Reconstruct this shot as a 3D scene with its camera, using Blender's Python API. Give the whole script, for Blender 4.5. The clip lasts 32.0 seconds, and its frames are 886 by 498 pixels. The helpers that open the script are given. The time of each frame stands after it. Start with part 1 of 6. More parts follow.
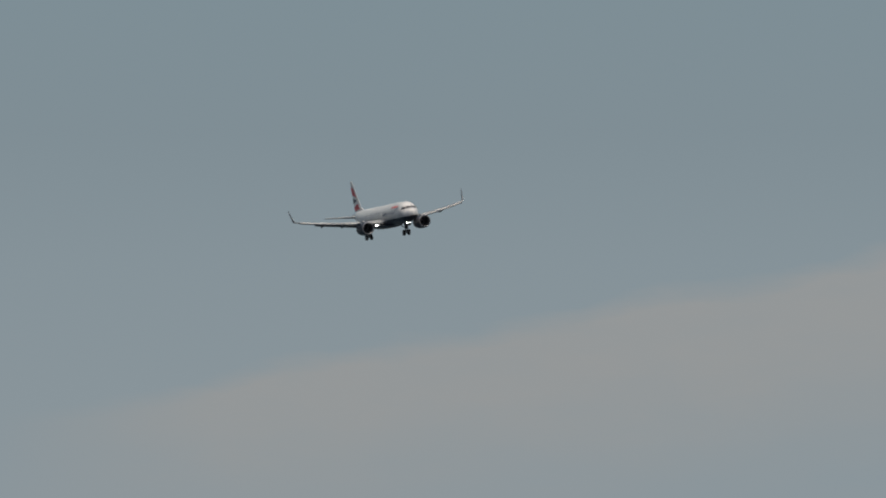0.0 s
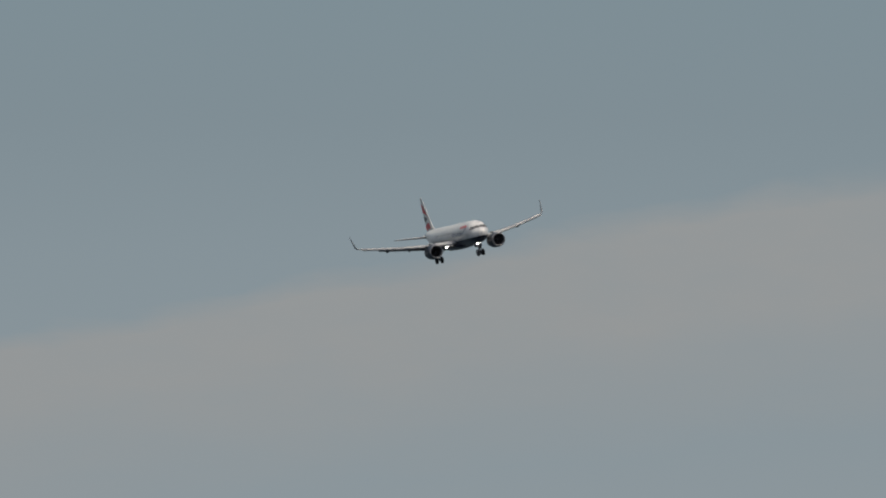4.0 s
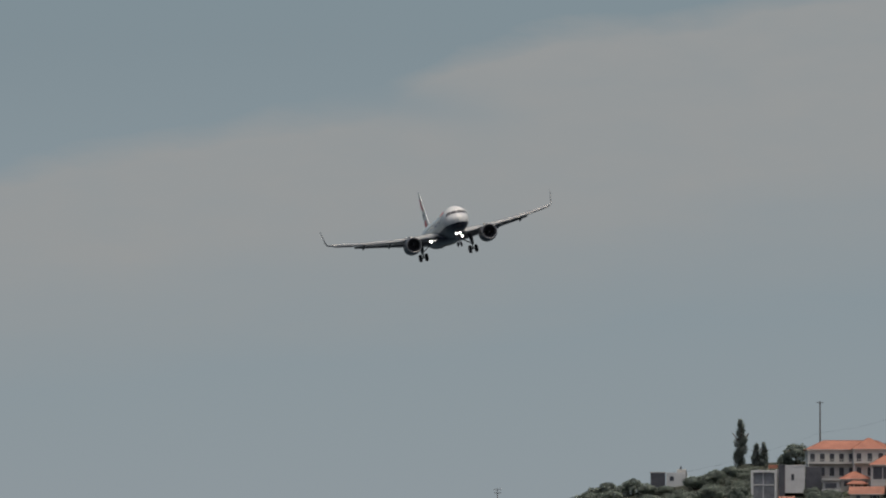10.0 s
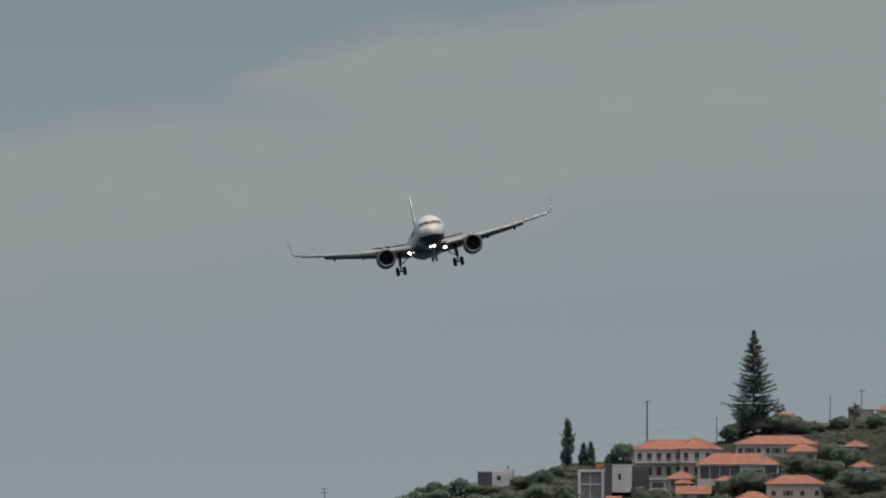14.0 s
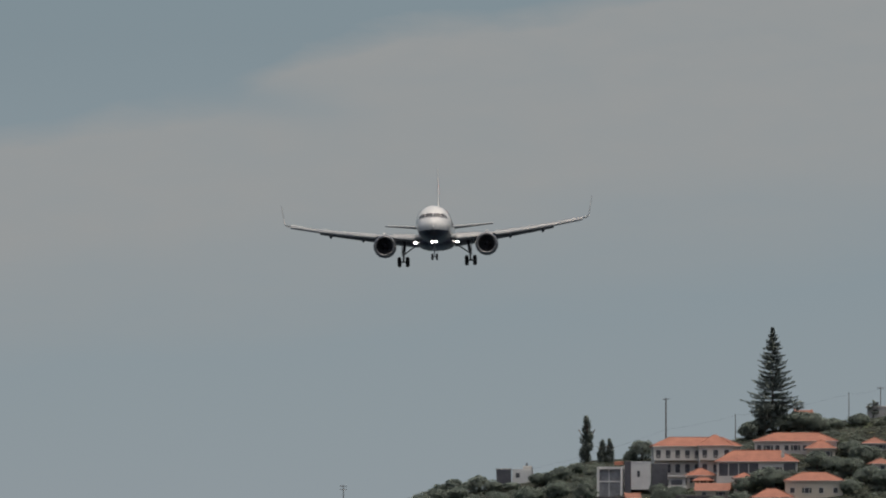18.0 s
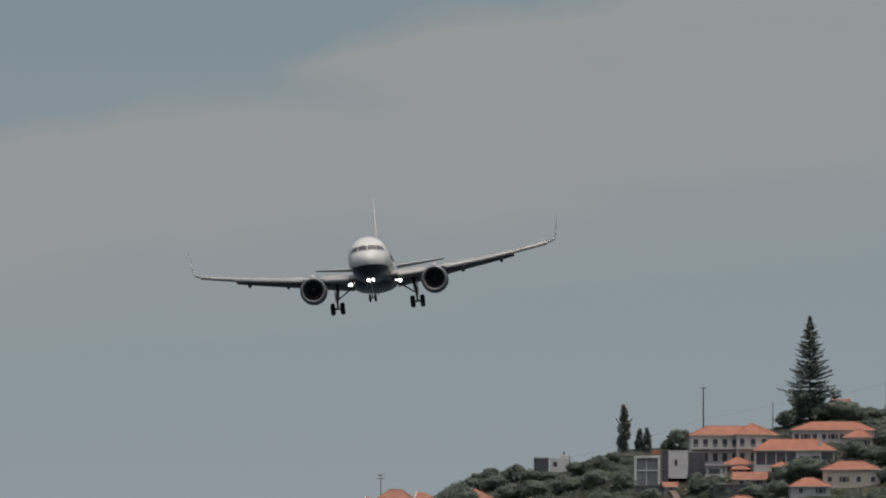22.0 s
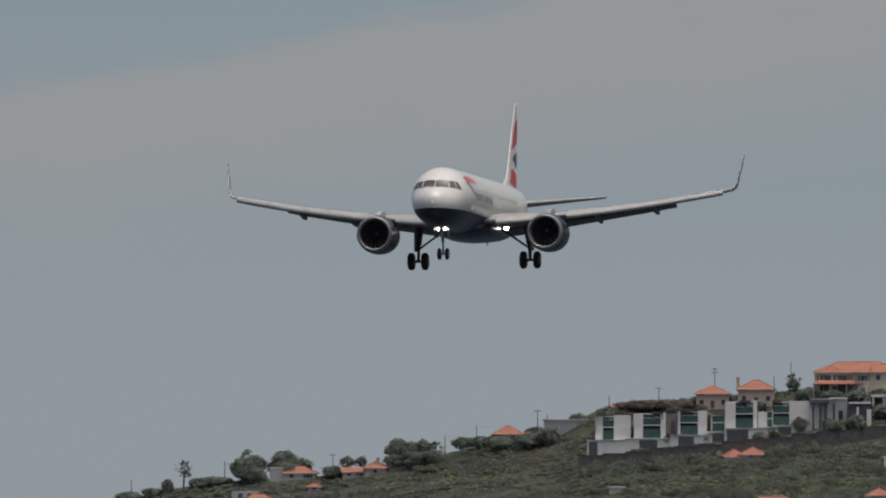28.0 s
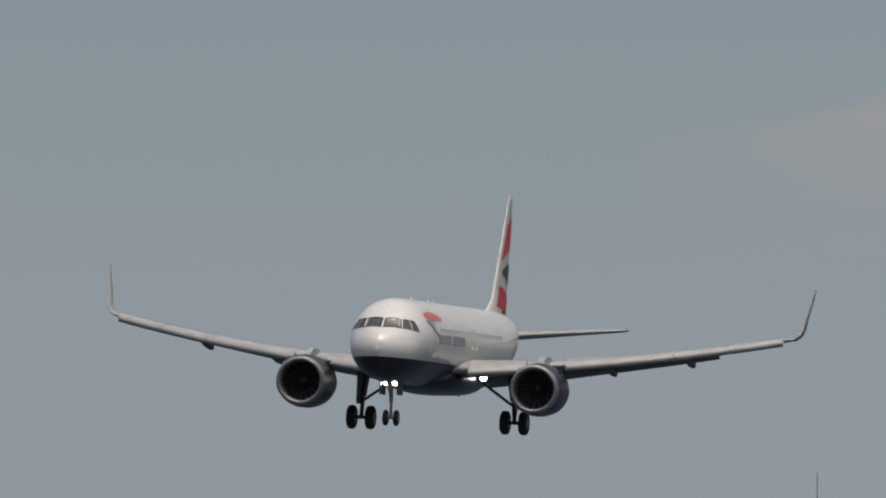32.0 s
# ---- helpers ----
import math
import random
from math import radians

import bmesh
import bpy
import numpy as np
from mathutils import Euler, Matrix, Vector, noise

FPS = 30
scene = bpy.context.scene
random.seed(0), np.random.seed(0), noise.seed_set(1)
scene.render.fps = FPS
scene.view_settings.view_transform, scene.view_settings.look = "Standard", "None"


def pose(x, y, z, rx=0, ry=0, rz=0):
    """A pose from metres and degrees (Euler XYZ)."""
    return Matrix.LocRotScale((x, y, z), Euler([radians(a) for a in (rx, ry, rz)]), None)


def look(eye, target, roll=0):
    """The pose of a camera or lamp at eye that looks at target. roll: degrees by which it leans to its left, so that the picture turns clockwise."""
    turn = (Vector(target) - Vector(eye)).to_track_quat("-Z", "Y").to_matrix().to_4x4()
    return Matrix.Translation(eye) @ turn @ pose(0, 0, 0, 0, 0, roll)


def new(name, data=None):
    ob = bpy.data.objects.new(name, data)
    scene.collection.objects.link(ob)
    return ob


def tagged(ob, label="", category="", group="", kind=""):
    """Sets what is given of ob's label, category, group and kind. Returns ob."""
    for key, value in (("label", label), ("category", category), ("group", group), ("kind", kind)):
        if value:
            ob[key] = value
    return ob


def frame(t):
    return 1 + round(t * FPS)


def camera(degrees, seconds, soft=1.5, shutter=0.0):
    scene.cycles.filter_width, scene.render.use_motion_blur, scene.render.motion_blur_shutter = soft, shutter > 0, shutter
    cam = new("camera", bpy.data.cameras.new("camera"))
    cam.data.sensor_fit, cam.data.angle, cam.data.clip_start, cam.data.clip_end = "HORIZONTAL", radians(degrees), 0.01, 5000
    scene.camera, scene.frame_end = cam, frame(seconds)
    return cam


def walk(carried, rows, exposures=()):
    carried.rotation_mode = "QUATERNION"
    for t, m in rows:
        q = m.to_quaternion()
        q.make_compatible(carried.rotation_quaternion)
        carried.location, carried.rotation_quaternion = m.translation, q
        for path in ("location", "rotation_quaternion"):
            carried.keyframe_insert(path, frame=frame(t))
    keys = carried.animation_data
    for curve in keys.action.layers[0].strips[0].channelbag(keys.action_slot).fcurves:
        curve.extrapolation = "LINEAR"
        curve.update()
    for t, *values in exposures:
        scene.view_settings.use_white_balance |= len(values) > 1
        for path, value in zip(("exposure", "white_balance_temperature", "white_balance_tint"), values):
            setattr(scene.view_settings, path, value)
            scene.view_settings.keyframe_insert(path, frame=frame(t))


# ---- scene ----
EYE = 60.0            # height of the lens over the sea
F = 784.0 / math.tan(radians(3.3266) / 2)
cam = camera(3.3266, 32.0, 2.0)
walk(cam, [
    (0.0, pose(0, 0, EYE, 92.4681, 0, 3.7075)),
    (0.5, pose(0, 0, EYE, 92.4669, 0, 3.7038)),
    (1.0, pose(0, 0, EYE, 92.4570, 0, 3.7023)),
    (1.5, pose(0, 0, EYE, 92.4440, 0, 3.6283)),
    (2.0, pose(0, 0, EYE, 92.4401, 0, 3.2471)),
    (2.5, pose(0, 0, EYE, 92.4315, 0, 3.1008)),
    (3.0, pose(0, 0, EYE, 92.4221, 0, 2.9784)),
    (3.5, pose(0, 0, EYE, 92.4160, 0, 2.6518)),
    (5.5, pose(0, 0, EYE, 92.4180, 0, 2.1460)),
    (6.0, pose(0, 0, EYE, 92.4603, 0, 1.9242)),
    (6.5, pose(0, 0, EYE, 92.4509, 0, 1.5416)),
    (7.0, pose(0, 0, EYE, 92.4314, 0, 1.1674)),
    (7.5, pose(0, 0, EYE, 92.4133, 0, 0.9659)),
    (8.0, pose(0, 0, EYE, 92.3947, 0, 0.9023)),
    (8.5, pose(0, 0, EYE, 92.3645, 0, 0.6941)),
    (9.0, pose(0, 0, EYE, 92.3287, 0, 0.5641)),
    (9.5, pose(0, 0, EYE, 92.1245, 0, 0.5797)),
    (10.0, pose(0, 0, EYE, 92.1381, 0, 0.5272)),
    (10.5, pose(0, 0, EYE, 92.1485, 0, 0.5225)),
    (11.0, pose(0, 0, EYE, 92.1407, 0, 0.5102)),
    (11.5, pose(0, 0, EYE, 92.1400, 0, 0.4699)),
    (12.0, pose(0, 0, EYE, 92.1413, 0, 0.2785)),
    (12.5, pose(0, 0, EYE, 92.1395, 0, 0.0149)),
    (13.0, pose(0, 0, EYE, 92.1401, 0, 0.0001)),
    (13.5, pose(0, 0, EYE, 92.1375, 0, -0.0989)),
    (14.0, pose(0, 0, EYE, 92.1357, 0, -0.1222)),
    (14.5, pose(0, 0, EYE, 92.1248, 0, -0.1133)),
    (16.5, pose(0, 0, EYE, 92.1421, 0, -0.0832)),
    (17.0, pose(0, 0, EYE, 92.1348, 0, -0.0500)),
    (17.5, pose(0, 0, EYE, 92.1243, 0, -0.0843)),
    (18.0, pose(0, 0, EYE, 92.1251, 0, -0.0516)),
    (18.5, pose(0, 0, EYE, 92.1367, 0, -0.0489)),
    (19.0, pose(0, 0, EYE, 92.1332, 0, -0.0343)),
    (19.5, pose(0, 0, EYE, 92.1262, 0, -0.0459)),
    (20.0, pose(0, 0, EYE, 92.1186, 0, -0.0218)),
    (20.5, pose(0, 0, EYE, 92.1102, 0, -0.0015)),
    (21.0, pose(0, 0, EYE, 92.1029, 0, 0.0291)),
    (21.5, pose(0, 0, EYE, 92.0978, 0, 0.0527)),
    (22.0, pose(0, 0, EYE, 92.0832, 0, 0.0889)),
    (22.5, pose(0, 0, EYE, 92.0726, 0, 0.3148)),
    (23.0, pose(0, 0, EYE, 92.0229, 0, 0.3614)),
    (23.5, pose(0, 0, EYE, 91.9263, 0, 0.3898)),
    (24.0, pose(0, 0, EYE, 91.8666, 0, 0.7089)),
    (24.5, pose(0, 0, EYE, 91.8088, 0, 0.8164)),
    (26.5, pose(0, 0, EYE, 91.7515, 0, 1.7199)),
    (27.0, pose(0, 0, EYE, 91.6356, 0, 2.1641)),
    (27.5, pose(0, 0, EYE, 91.4048, 0, 2.5335)),
    (28.0, pose(0, 0, EYE, 91.4301, 0, 2.7115)),
    (28.5, pose(0, 0, EYE, 91.4561, 0, 2.8628)),
    (29.0, pose(0, 0, EYE, 91.4933, 0, 3.1821)),
    (29.5, pose(0, 0, EYE, 91.5044, 0, 3.7916)),
    (30.0, pose(0, 0, EYE, 91.4966, 0, 4.2481)),
    (30.5, pose(0, 0, EYE, 91.4830, 0, 4.6554)),
    (31.0, pose(0, 0, EYE, 91.4537, 0, 4.9007)),
    (31.5, pose(0, 0, EYE, 91.4240, 0, 5.3701)),
    (32.0, pose(0, 0, EYE, 91.4113, 0, 6.1033)),
], [(0.0, 0.0, 6500, 10), (27.4, 0.0, 6500, 10), (28.2, 0.0, 6500, 12.5), (32.0, 0.0, 6500, 12.5)])


# ---- light ----
world = bpy.data.worlds.new("sky_light")
scene.world = world
world.use_nodes = True
SUN_UP, SUN_LEFT = 79.0, -125.0      # degrees over the horizon, degrees to the left of straight ahead (+y)
sky = world.node_tree.nodes.new("ShaderNodeTexSky")
sky.sky_type = "NISHITA"
sky.sun_disc = False
sky.sun_elevation, sky.sun_rotation = radians(SUN_UP), radians(-SUN_LEFT)
sky.air_density, sky.dust_density, sky.ozone_density = 0.85, 7.5, 1.0
back = world.node_tree.nodes["Background"]
back.inputs["Strength"].default_value = 0.150
world.node_tree.links.new(sky.outputs["Color"], back.inputs["Color"])

lamp = bpy.data.lights.new("sun", "SUN")
lamp.energy, lamp.angle, lamp.color = 1.0, radians(11), (1.0, 0.95, 0.88)
sun = new("sun", lamp)
up, left = radians(SUN_UP), radians(SUN_LEFT)
sun.matrix_world = look((-math.sin(left) * math.cos(up) * 100, math.cos(left) * math.cos(up) * 100, math.sin(up) * 100), (0, 0, 0))


# ---- materials ----
def mat(name, color, rough=0.6, metal=0.0, vary=0.12, size=1.0, bump=0.0, bump_size=None, coat=0.0, island=0.0, other=None):
    """A surface with colour variation at two scales (size in metres) and fine relief."""
    m = bpy.data.materials.new(name)
    m.use_nodes = True
    nt = m.node_tree
    b = nt.nodes["Principled BSDF"]
    b.inputs["Roughness"].default_value = rough
    b.inputs["Metallic"].default_value = metal
    b.inputs["Coat Weight"].default_value = coat
    pos = nt.nodes.new("ShaderNodeTexCoord")
    big = nt.nodes.new("ShaderNodeTexNoise")
    big.inputs["Scale"].default_value = 1.0 / size
    big.inputs["Detail"].default_value = 4.0
    small = nt.nodes.new("ShaderNodeTexNoise")
    small.inputs["Scale"].default_value = 7.0 / size
    small.inputs["Detail"].default_value = 3.0
    nt.links.new(pos.outputs["Object"], big.inputs["Vector"])
    nt.links.new(pos.outputs["Object"], small.inputs["Vector"])
    mix = nt.nodes.new("ShaderNodeMix")
    mix.data_type = "FLOAT"
    mix.inputs["Factor"].default_value = 0.4
    nt.links.new(big.outputs["Fac"], mix.inputs["A"])
    nt.links.new(small.outputs["Fac"], mix.inputs["B"])
    ramp = nt.nodes.new("ShaderNodeValToRGB")
    dark = [c * (1 - vary) for c in color]
    lite = [min(1.0, c * (1 + vary)) for c in (other or color)]
    ramp.color_ramp.elements[0].position, ramp.color_ramp.elements[1].position = 0.36, 0.64
    ramp.color_ramp.elements[0].color = (*dark, 1)
    ramp.color_ramp.elements[1].color = (*lite, 1)
    nt.links.new(mix.outputs["Result"], ramp.inputs["Fac"])
    out = ramp.outputs["Color"]
    if island:
        geo = nt.nodes.new("ShaderNodeNewGeometry")
        mul = nt.nodes.new("ShaderNodeMapRange")
        mul.inputs["To Min"].default_value, mul.inputs["To Max"].default_value = 1 - island, 1 + island
        nt.links.new(geo.outputs["Random Per Island"], mul.inputs["Value"])
        scale = nt.nodes.new("ShaderNodeVectorMath")
        scale.operation = "SCALE"
        nt.links.new(out, scale.inputs[0])
        nt.links.new(mul.outputs["Result"], scale.inputs["Scale"])
        out = scale.outputs["Vector"]
    nt.links.new(out, b.inputs["Base Color"])
    if bump:
        bn = nt.nodes.new("ShaderNodeTexNoise")
        bn.inputs["Scale"].default_value = 1.0 / (bump_size or size / 8)
        nt.links.new(pos.outputs["Object"], bn.inputs["Vector"])
        bp = nt.nodes.new("ShaderNodeBump")
        bp.inputs["Strength"].default_value = 0.5
        bp.inputs["Distance"].default_value = bump
        nt.links.new(bn.outputs["Fac"], bp.inputs["Height"])
        nt.links.new(bp.outputs["Normal"], b.inputs["Normal"])
    return m


def glow(name, color, strength):
    m = bpy.data.materials.new(name)
    m.use_nodes = True
    b = m.node_tree.nodes["Principled BSDF"]
    b.inputs["Base Color"].default_value = (0.8, 0.8, 0.8, 1)
    b.inputs["Emission Color"].default_value = (*color, 1)
    b.inputs["Emission Strength"].default_value = strength
    return m


def tile_mat(name, color):
    """Fired clay pantiles: rows across the slope, each row a little different."""
    m = mat(name, color, 0.8, vary=0.16, size=2.2, bump=0.02, other=[c * 1.08 for c in color])
    nt = m.node_tree
    wave = nt.nodes.new("ShaderNodeTexWave")
    wave.inputs["Scale"].default_value = 0.8
    wave.inputs["Distortion"].default_value = 1.5
    pos = nt.nodes.new("ShaderNodeTexCoord")
    nt.links.new(pos.outputs["Object"], wave.inputs["Vector"])
    for n in nt.nodes:
        if n.bl_idname == "ShaderNodeBump":
            add = nt.nodes.new("ShaderNodeMath")
            add.operation = "ADD"
            old = n.inputs["Height"].links[0].from_socket
            nt.links.new(old, add.inputs[0])
            nt.links.new(wave.outputs["Fac"], add.inputs[1])
            nt.links.new(add.outputs[0], n.inputs["Height"])
            n.inputs["Distance"].default_value = 0.06
    return m


def leafy(name, color, *a, **kw):
    """Leaves: part of the light passes through the blade."""
    m = mat(name, color, *a, **kw)
    nt = m.node_tree
    b, o = nt.nodes["Principled BSDF"], nt.nodes["Material Output"]
    b.inputs["Specular IOR Level"].default_value = 0.06
    tr = nt.nodes.new("ShaderNodeBsdfTranslucent")
    thin = nt.nodes.new("ShaderNodeVectorMath")
    thin.operation = "SCALE"
    thin.inputs["Scale"].default_value = 1.4
    nt.links.new(b.inputs["Base Color"].links[0].from_socket, thin.inputs[0])
    nt.links.new(thin.outputs["Vector"], tr.inputs["Color"])
    mx = nt.nodes.new("ShaderNodeAddShader")
    nt.links.new(b.outputs["BSDF"], mx.inputs[0])
    nt.links.new(tr.outputs["BSDF"], mx.inputs[1])
    nt.links.new(mx.outputs["Shader"], o.inputs["Surface"])
    return m


WHITE = mat("white_aircraft_paint", (0.535, 0.53, 0.475), 0.45, vary=0.08, size=2.4, coat=0.6)
NAVY = mat("navy_aircraft_paint", (0.016, 0.018, 0.026), 0.42, vary=0.2, size=2.0, coat=0.12)
RED = mat("red_aircraft_paint", (0.46, 0.014, 0.020), 0.45, vary=0.08, size=1.5, coat=0.05)
# The ribbon's red is paler than the red of the fin bands.
RIBBON = mat("pale_red_paint", (0.46, 0.075, 0.070), 0.45, vary=0.08, size=1.5, coat=0.2)
NAVY.node_tree.nodes["Principled BSDF"].inputs["Specular IOR Level"].default_value = 0.28
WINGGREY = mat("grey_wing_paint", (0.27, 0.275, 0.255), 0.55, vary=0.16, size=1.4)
# Wing grey darkened to carry the underside's shade; main gear doors use it too.
SHADEGREY = mat("shade_darkened_grey_paint", (0.115, 0.113, 0.11), 0.6, vary=0.15, size=1.2)
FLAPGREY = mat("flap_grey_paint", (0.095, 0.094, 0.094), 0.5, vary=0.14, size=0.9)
SLATMETAL = mat("bare_slat_metal", (0.28, 0.283, 0.262), 0.5, 0.0, vary=0.14, size=0.9)
LIPMETAL = mat("polished_intake_metal", (0.22, 0.22, 0.215), 0.5, 0.6, vary=0.08, size=0.6)
DARKMETAL = mat("dark_gear_steel", (0.055, 0.055, 0.06), 0.5, 0.4, vary=0.25, size=0.3)
GEARPAINT = mat("grey_gear_paint", (0.22, 0.22, 0.23), 0.5, vary=0.2, size=0.4)
DUCT = mat("grey_intake_liner", (0.085, 0.085, 0.085), 0.6, vary=0.15, size=0.4)
FANMETAL = mat("dark_fan_blade", (0.038, 0.038, 0.040), 0.6, 0.2, vary=0.2, size=0.3)
RUBBER = mat("black_tyre_rubber", (0.018, 0.018, 0.018), 0.85, vary=0.25, size=0.2, bump=0.004)
COCKPIT = mat("tinted_cockpit_glass", (0.05, 0.048, 0.044), 0.28, vary=0.1, size=0.5)
CABINGLASS = mat("dark_cabin_window", (0.46, 0.46, 0.42), 0.2, vary=0.1, size=0.3)
TITLEBLUE = mat("dark_blue_lettering_paint", (0.085, 0.09, 0.125), 0.4, vary=0.1, size=0.5)
SEAM = mat("grey_door_seam", (0.42, 0.42, 0.38), 0.5, vary=0.08, size=0.5)
LANDING = glow("landing_light_glow", (1.0, 0.95, 0.90), 42.0)

PLASTER = [mat("cream_plaster", (0.50, 0.455, 0.355), 0.85, vary=0.10, size=4.0, bump=0.01),
           mat("white_plaster", (0.49, 0.48, 0.43), 0.85, vary=0.09, size=4.0, bump=0.01),
           mat("pink_plaster", (0.47, 0.37, 0.30), 0.85, vary=0.10, size=4.0, bump=0.01),
           mat("grey_plaster", (0.38, 0.375, 0.345), 0.85, vary=0.14, size=3.0, bump=0.01),
           mat("yellow_plaster", (0.55, 0.50, 0.37), 0.85, vary=0.10, size=4.0, bump=0.01)]
TILES = [tile_mat("orange_clay_tiles", (0.268, 0.107, 0.064)), tile_mat("faded_clay_tiles", (0.245, 0.106, 0.066)), tile_mat("sandy_clay_tiles", (0.45, 0.30, 0.16))]
WHITEWALL = mat("bright_white_render", (0.55, 0.555, 0.52), 0.8, vary=0.10, size=3.0)
DARKWALL = mat("black_basalt_wall", (0.085, 0.083, 0.083), 0.9, vary=0.35, size=1.5, bump=0.08, bump_size=0.5)
# Dark cladding; the same colour stands for shade in openings, verandahs and undercroft.
DARKPANEL = mat("dark_cladding_and_shade", (0.072, 0.073, 0.078), 0.5, vary=0.25, size=2.0)
GREENGLASS = mat("green_tinted_balcony_glass", (0.042, 0.085, 0.074), 0.2, vary=0.25, size=2.0, coat=0.2)
WINDOWGLASS = mat("dark_window_glass", (0.07, 0.073, 0.078), 0.15, vary=0.2, size=1.0, coat=0.3)
PALEGLASS = mat("pale_reflecting_glass", (0.21, 0.22, 0.225), 0.15, vary=0.3, size=3.0, coat=0.3)
WOODFRAME = mat("painted_window_frame", (0.55, 0.54, 0.50), 0.6, vary=0.08, size=0.8)
SHUTTER = mat("dark_shutter_paint", (0.06, 0.07, 0.06), 0.6, vary=0.15, size=0.6)
POLEWOOD = mat("weathered_pole_wood", (0.10, 0.085, 0.07), 0.9, vary=0.25, size=0.5)
WIRE = mat("black_wire", (0.03, 0.03, 0.03), 0.6)
STONE = mat("grey_stone_wall", (0.16, 0.15, 0.14), 0.9, vary=0.35, size=1.2, bump=0.08, bump_size=0.4)
GREENHOUSE = mat("translucent_grey_sheeting", (0.30, 0.315, 0.315), 0.5, vary=0.1, size=4.0)
LEAF = leafy("dark_green_leaves", (0.064, 0.077, 0.065), 0.7, vary=0.18, size=3.5, island=0.08, other=(0.077, 0.090, 0.072))
BRUSH = leafy("brownish_dry_leaves", (0.070, 0.063, 0.054), 0.75, vary=0.2, size=3.0, island=0.1)
EARTH = mat("reddish_bare_earth", (0.13, 0.095, 0.080), 0.95, vary=0.25, size=2.5, bump=0.08, bump_size=0.6)
UNDER = leafy("dark_thicket_leaves", (0.052, 0.061, 0.052), 0.75, vary=0.22, size=5.0, island=0.08, other=(0.063, 0.073, 0.057))
NEEDLE = leafy("blackish_green_needles", (0.078, 0.090, 0.078), 0.7, vary=0.15, size=2.5, island=0.12)
SCRUB = leafy("olive_scrub_leaves", (0.038, 0.043, 0.034), 0.75, vary=0.24, size=9.0, island=0.08, other=(0.050, 0.055, 0.041))
FRESH = leafy("fresh_green_leaves", (0.047, 0.058, 0.040), 0.75, vary=0.24, size=6.0, island=0.08, other=(0.064, 0.075, 0.048))
STRAW = leafy("dry_olive_grass", (0.074, 0.075, 0.048), 0.9, vary=0.24, size=7.0, island=0.12, other=(0.102, 0.098, 0.060))
BARK = mat("brown_bark", (0.09, 0.07, 0.05), 0.9, vary=0.3, size=0.6, bump=0.03)
GRASS = mat("dry_green_hillside", (0.037, 0.042, 0.033), 0.95, vary=0.30, size=16.0, bump=0.12, bump_size=1.6, other=(0.056, 0.060, 0.044))
GRASS.node_tree.nodes["Principled BSDF"].inputs["Specular IOR Level"].default_value = 0.06


# ---- mesh helpers ----
def mesh_of(name, verts, faces, mats, idx=None, smooth=False, normals=None):
    me = bpy.data.meshes.new(name)
    me.from_pydata([tuple(v) for v in verts], [], faces)
    for m in (mats if isinstance(mats, (list, tuple)) else [mats]):
        me.materials.append(m)
    if idx is not None:
        me.polygons.foreach_set("material_index", idx)
    me.polygons.foreach_set("use_smooth", [smooth] * len(faces))
    me.update()
    if normals:
        me.normals_split_custom_set_from_vertices(normals)
    return me


def part(name, me, parent, label="", at=None):
    ob = new(name, me)
    ob.parent = parent
    if at is not None:
        ob.matrix_basis = at
    if label:
        ob["label"] = label
    return ob


def join(*shapes):
    V, Fc = [], []
    for v, f in shapes:
        n = len(V)
        V += list(v)
        Fc += [tuple(i + n for i in q) for q in f]
    return V, Fc


def box(x0, x1, y0, y1, z0, z1, bev=0.0):
    """A box whose vertical and top edges are cut by bev."""
    if not bev:
        V = [(x, y, z) for z in (z0, z1) for x, y in ((x0, y0), (x1, y0), (x1, y1), (x0, y1))]
        return V, [(3, 2, 1, 0), (4, 5, 6, 7), (0, 1, 5, 4), (1, 2, 6, 5), (2, 3, 7, 6), (3, 0, 4, 7)]
    b = bev
    ring = [(x0 + b, y0), (x1 - b, y0), (x1, y0 + b), (x1, y1 - b), (x1 - b, y1), (x0 + b, y1), (x0, y1 - b), (x0, y0 + b)]
    cx, cy = (x0 + x1) / 2, (y0 + y1) / 2
    sx, sy = 1 - 2 * b / (x1 - x0), 1 - 2 * b / (y1 - y0)
    V = [(x, y, z0) for x, y in ring] + [(x, y, z1 - b) for x, y in ring] + [(cx + (x - cx) * sx, cy + (y - cy) * sy, z1) for x, y in ring]
    Fc = [tuple(range(7, -1, -1)), tuple(range(16, 24))]
    for k in (0, 8):
        Fc += [(k + i, k + (i + 1) % 8, k + 8 + (i + 1) % 8, k + 8 + i) for i in range(8)]
    return V, Fc


def tube(a, b, r0, r1=None, n=10):
    """A tapered round bar from a to b."""
    a, b = Vector(a), Vector(b)
    r1 = r0 if r1 is None else r1
    d = (b - a).normalized()
    s = d.orthogonal().normalized()
    t = d.cross(s)
    V = [a + r0 * (math.cos(k) * s + math.sin(k) * t) for k in [2 * math.pi * i / n for i in range(n)]]
    V += [b + r1 * (math.cos(k) * s + math.sin(k) * t) for k in [2 * math.pi * i / n for i in range(n)]]
    Fc = [(i, (i + 1) % n, n + (i + 1) % n, n + i) for i in range(n)] + [tuple(range(3 * n - 1, 2 * n - 1, -1)), tuple(range(3 * n, 4 * n))]
    return [tuple(v) for v in V + V], Fc


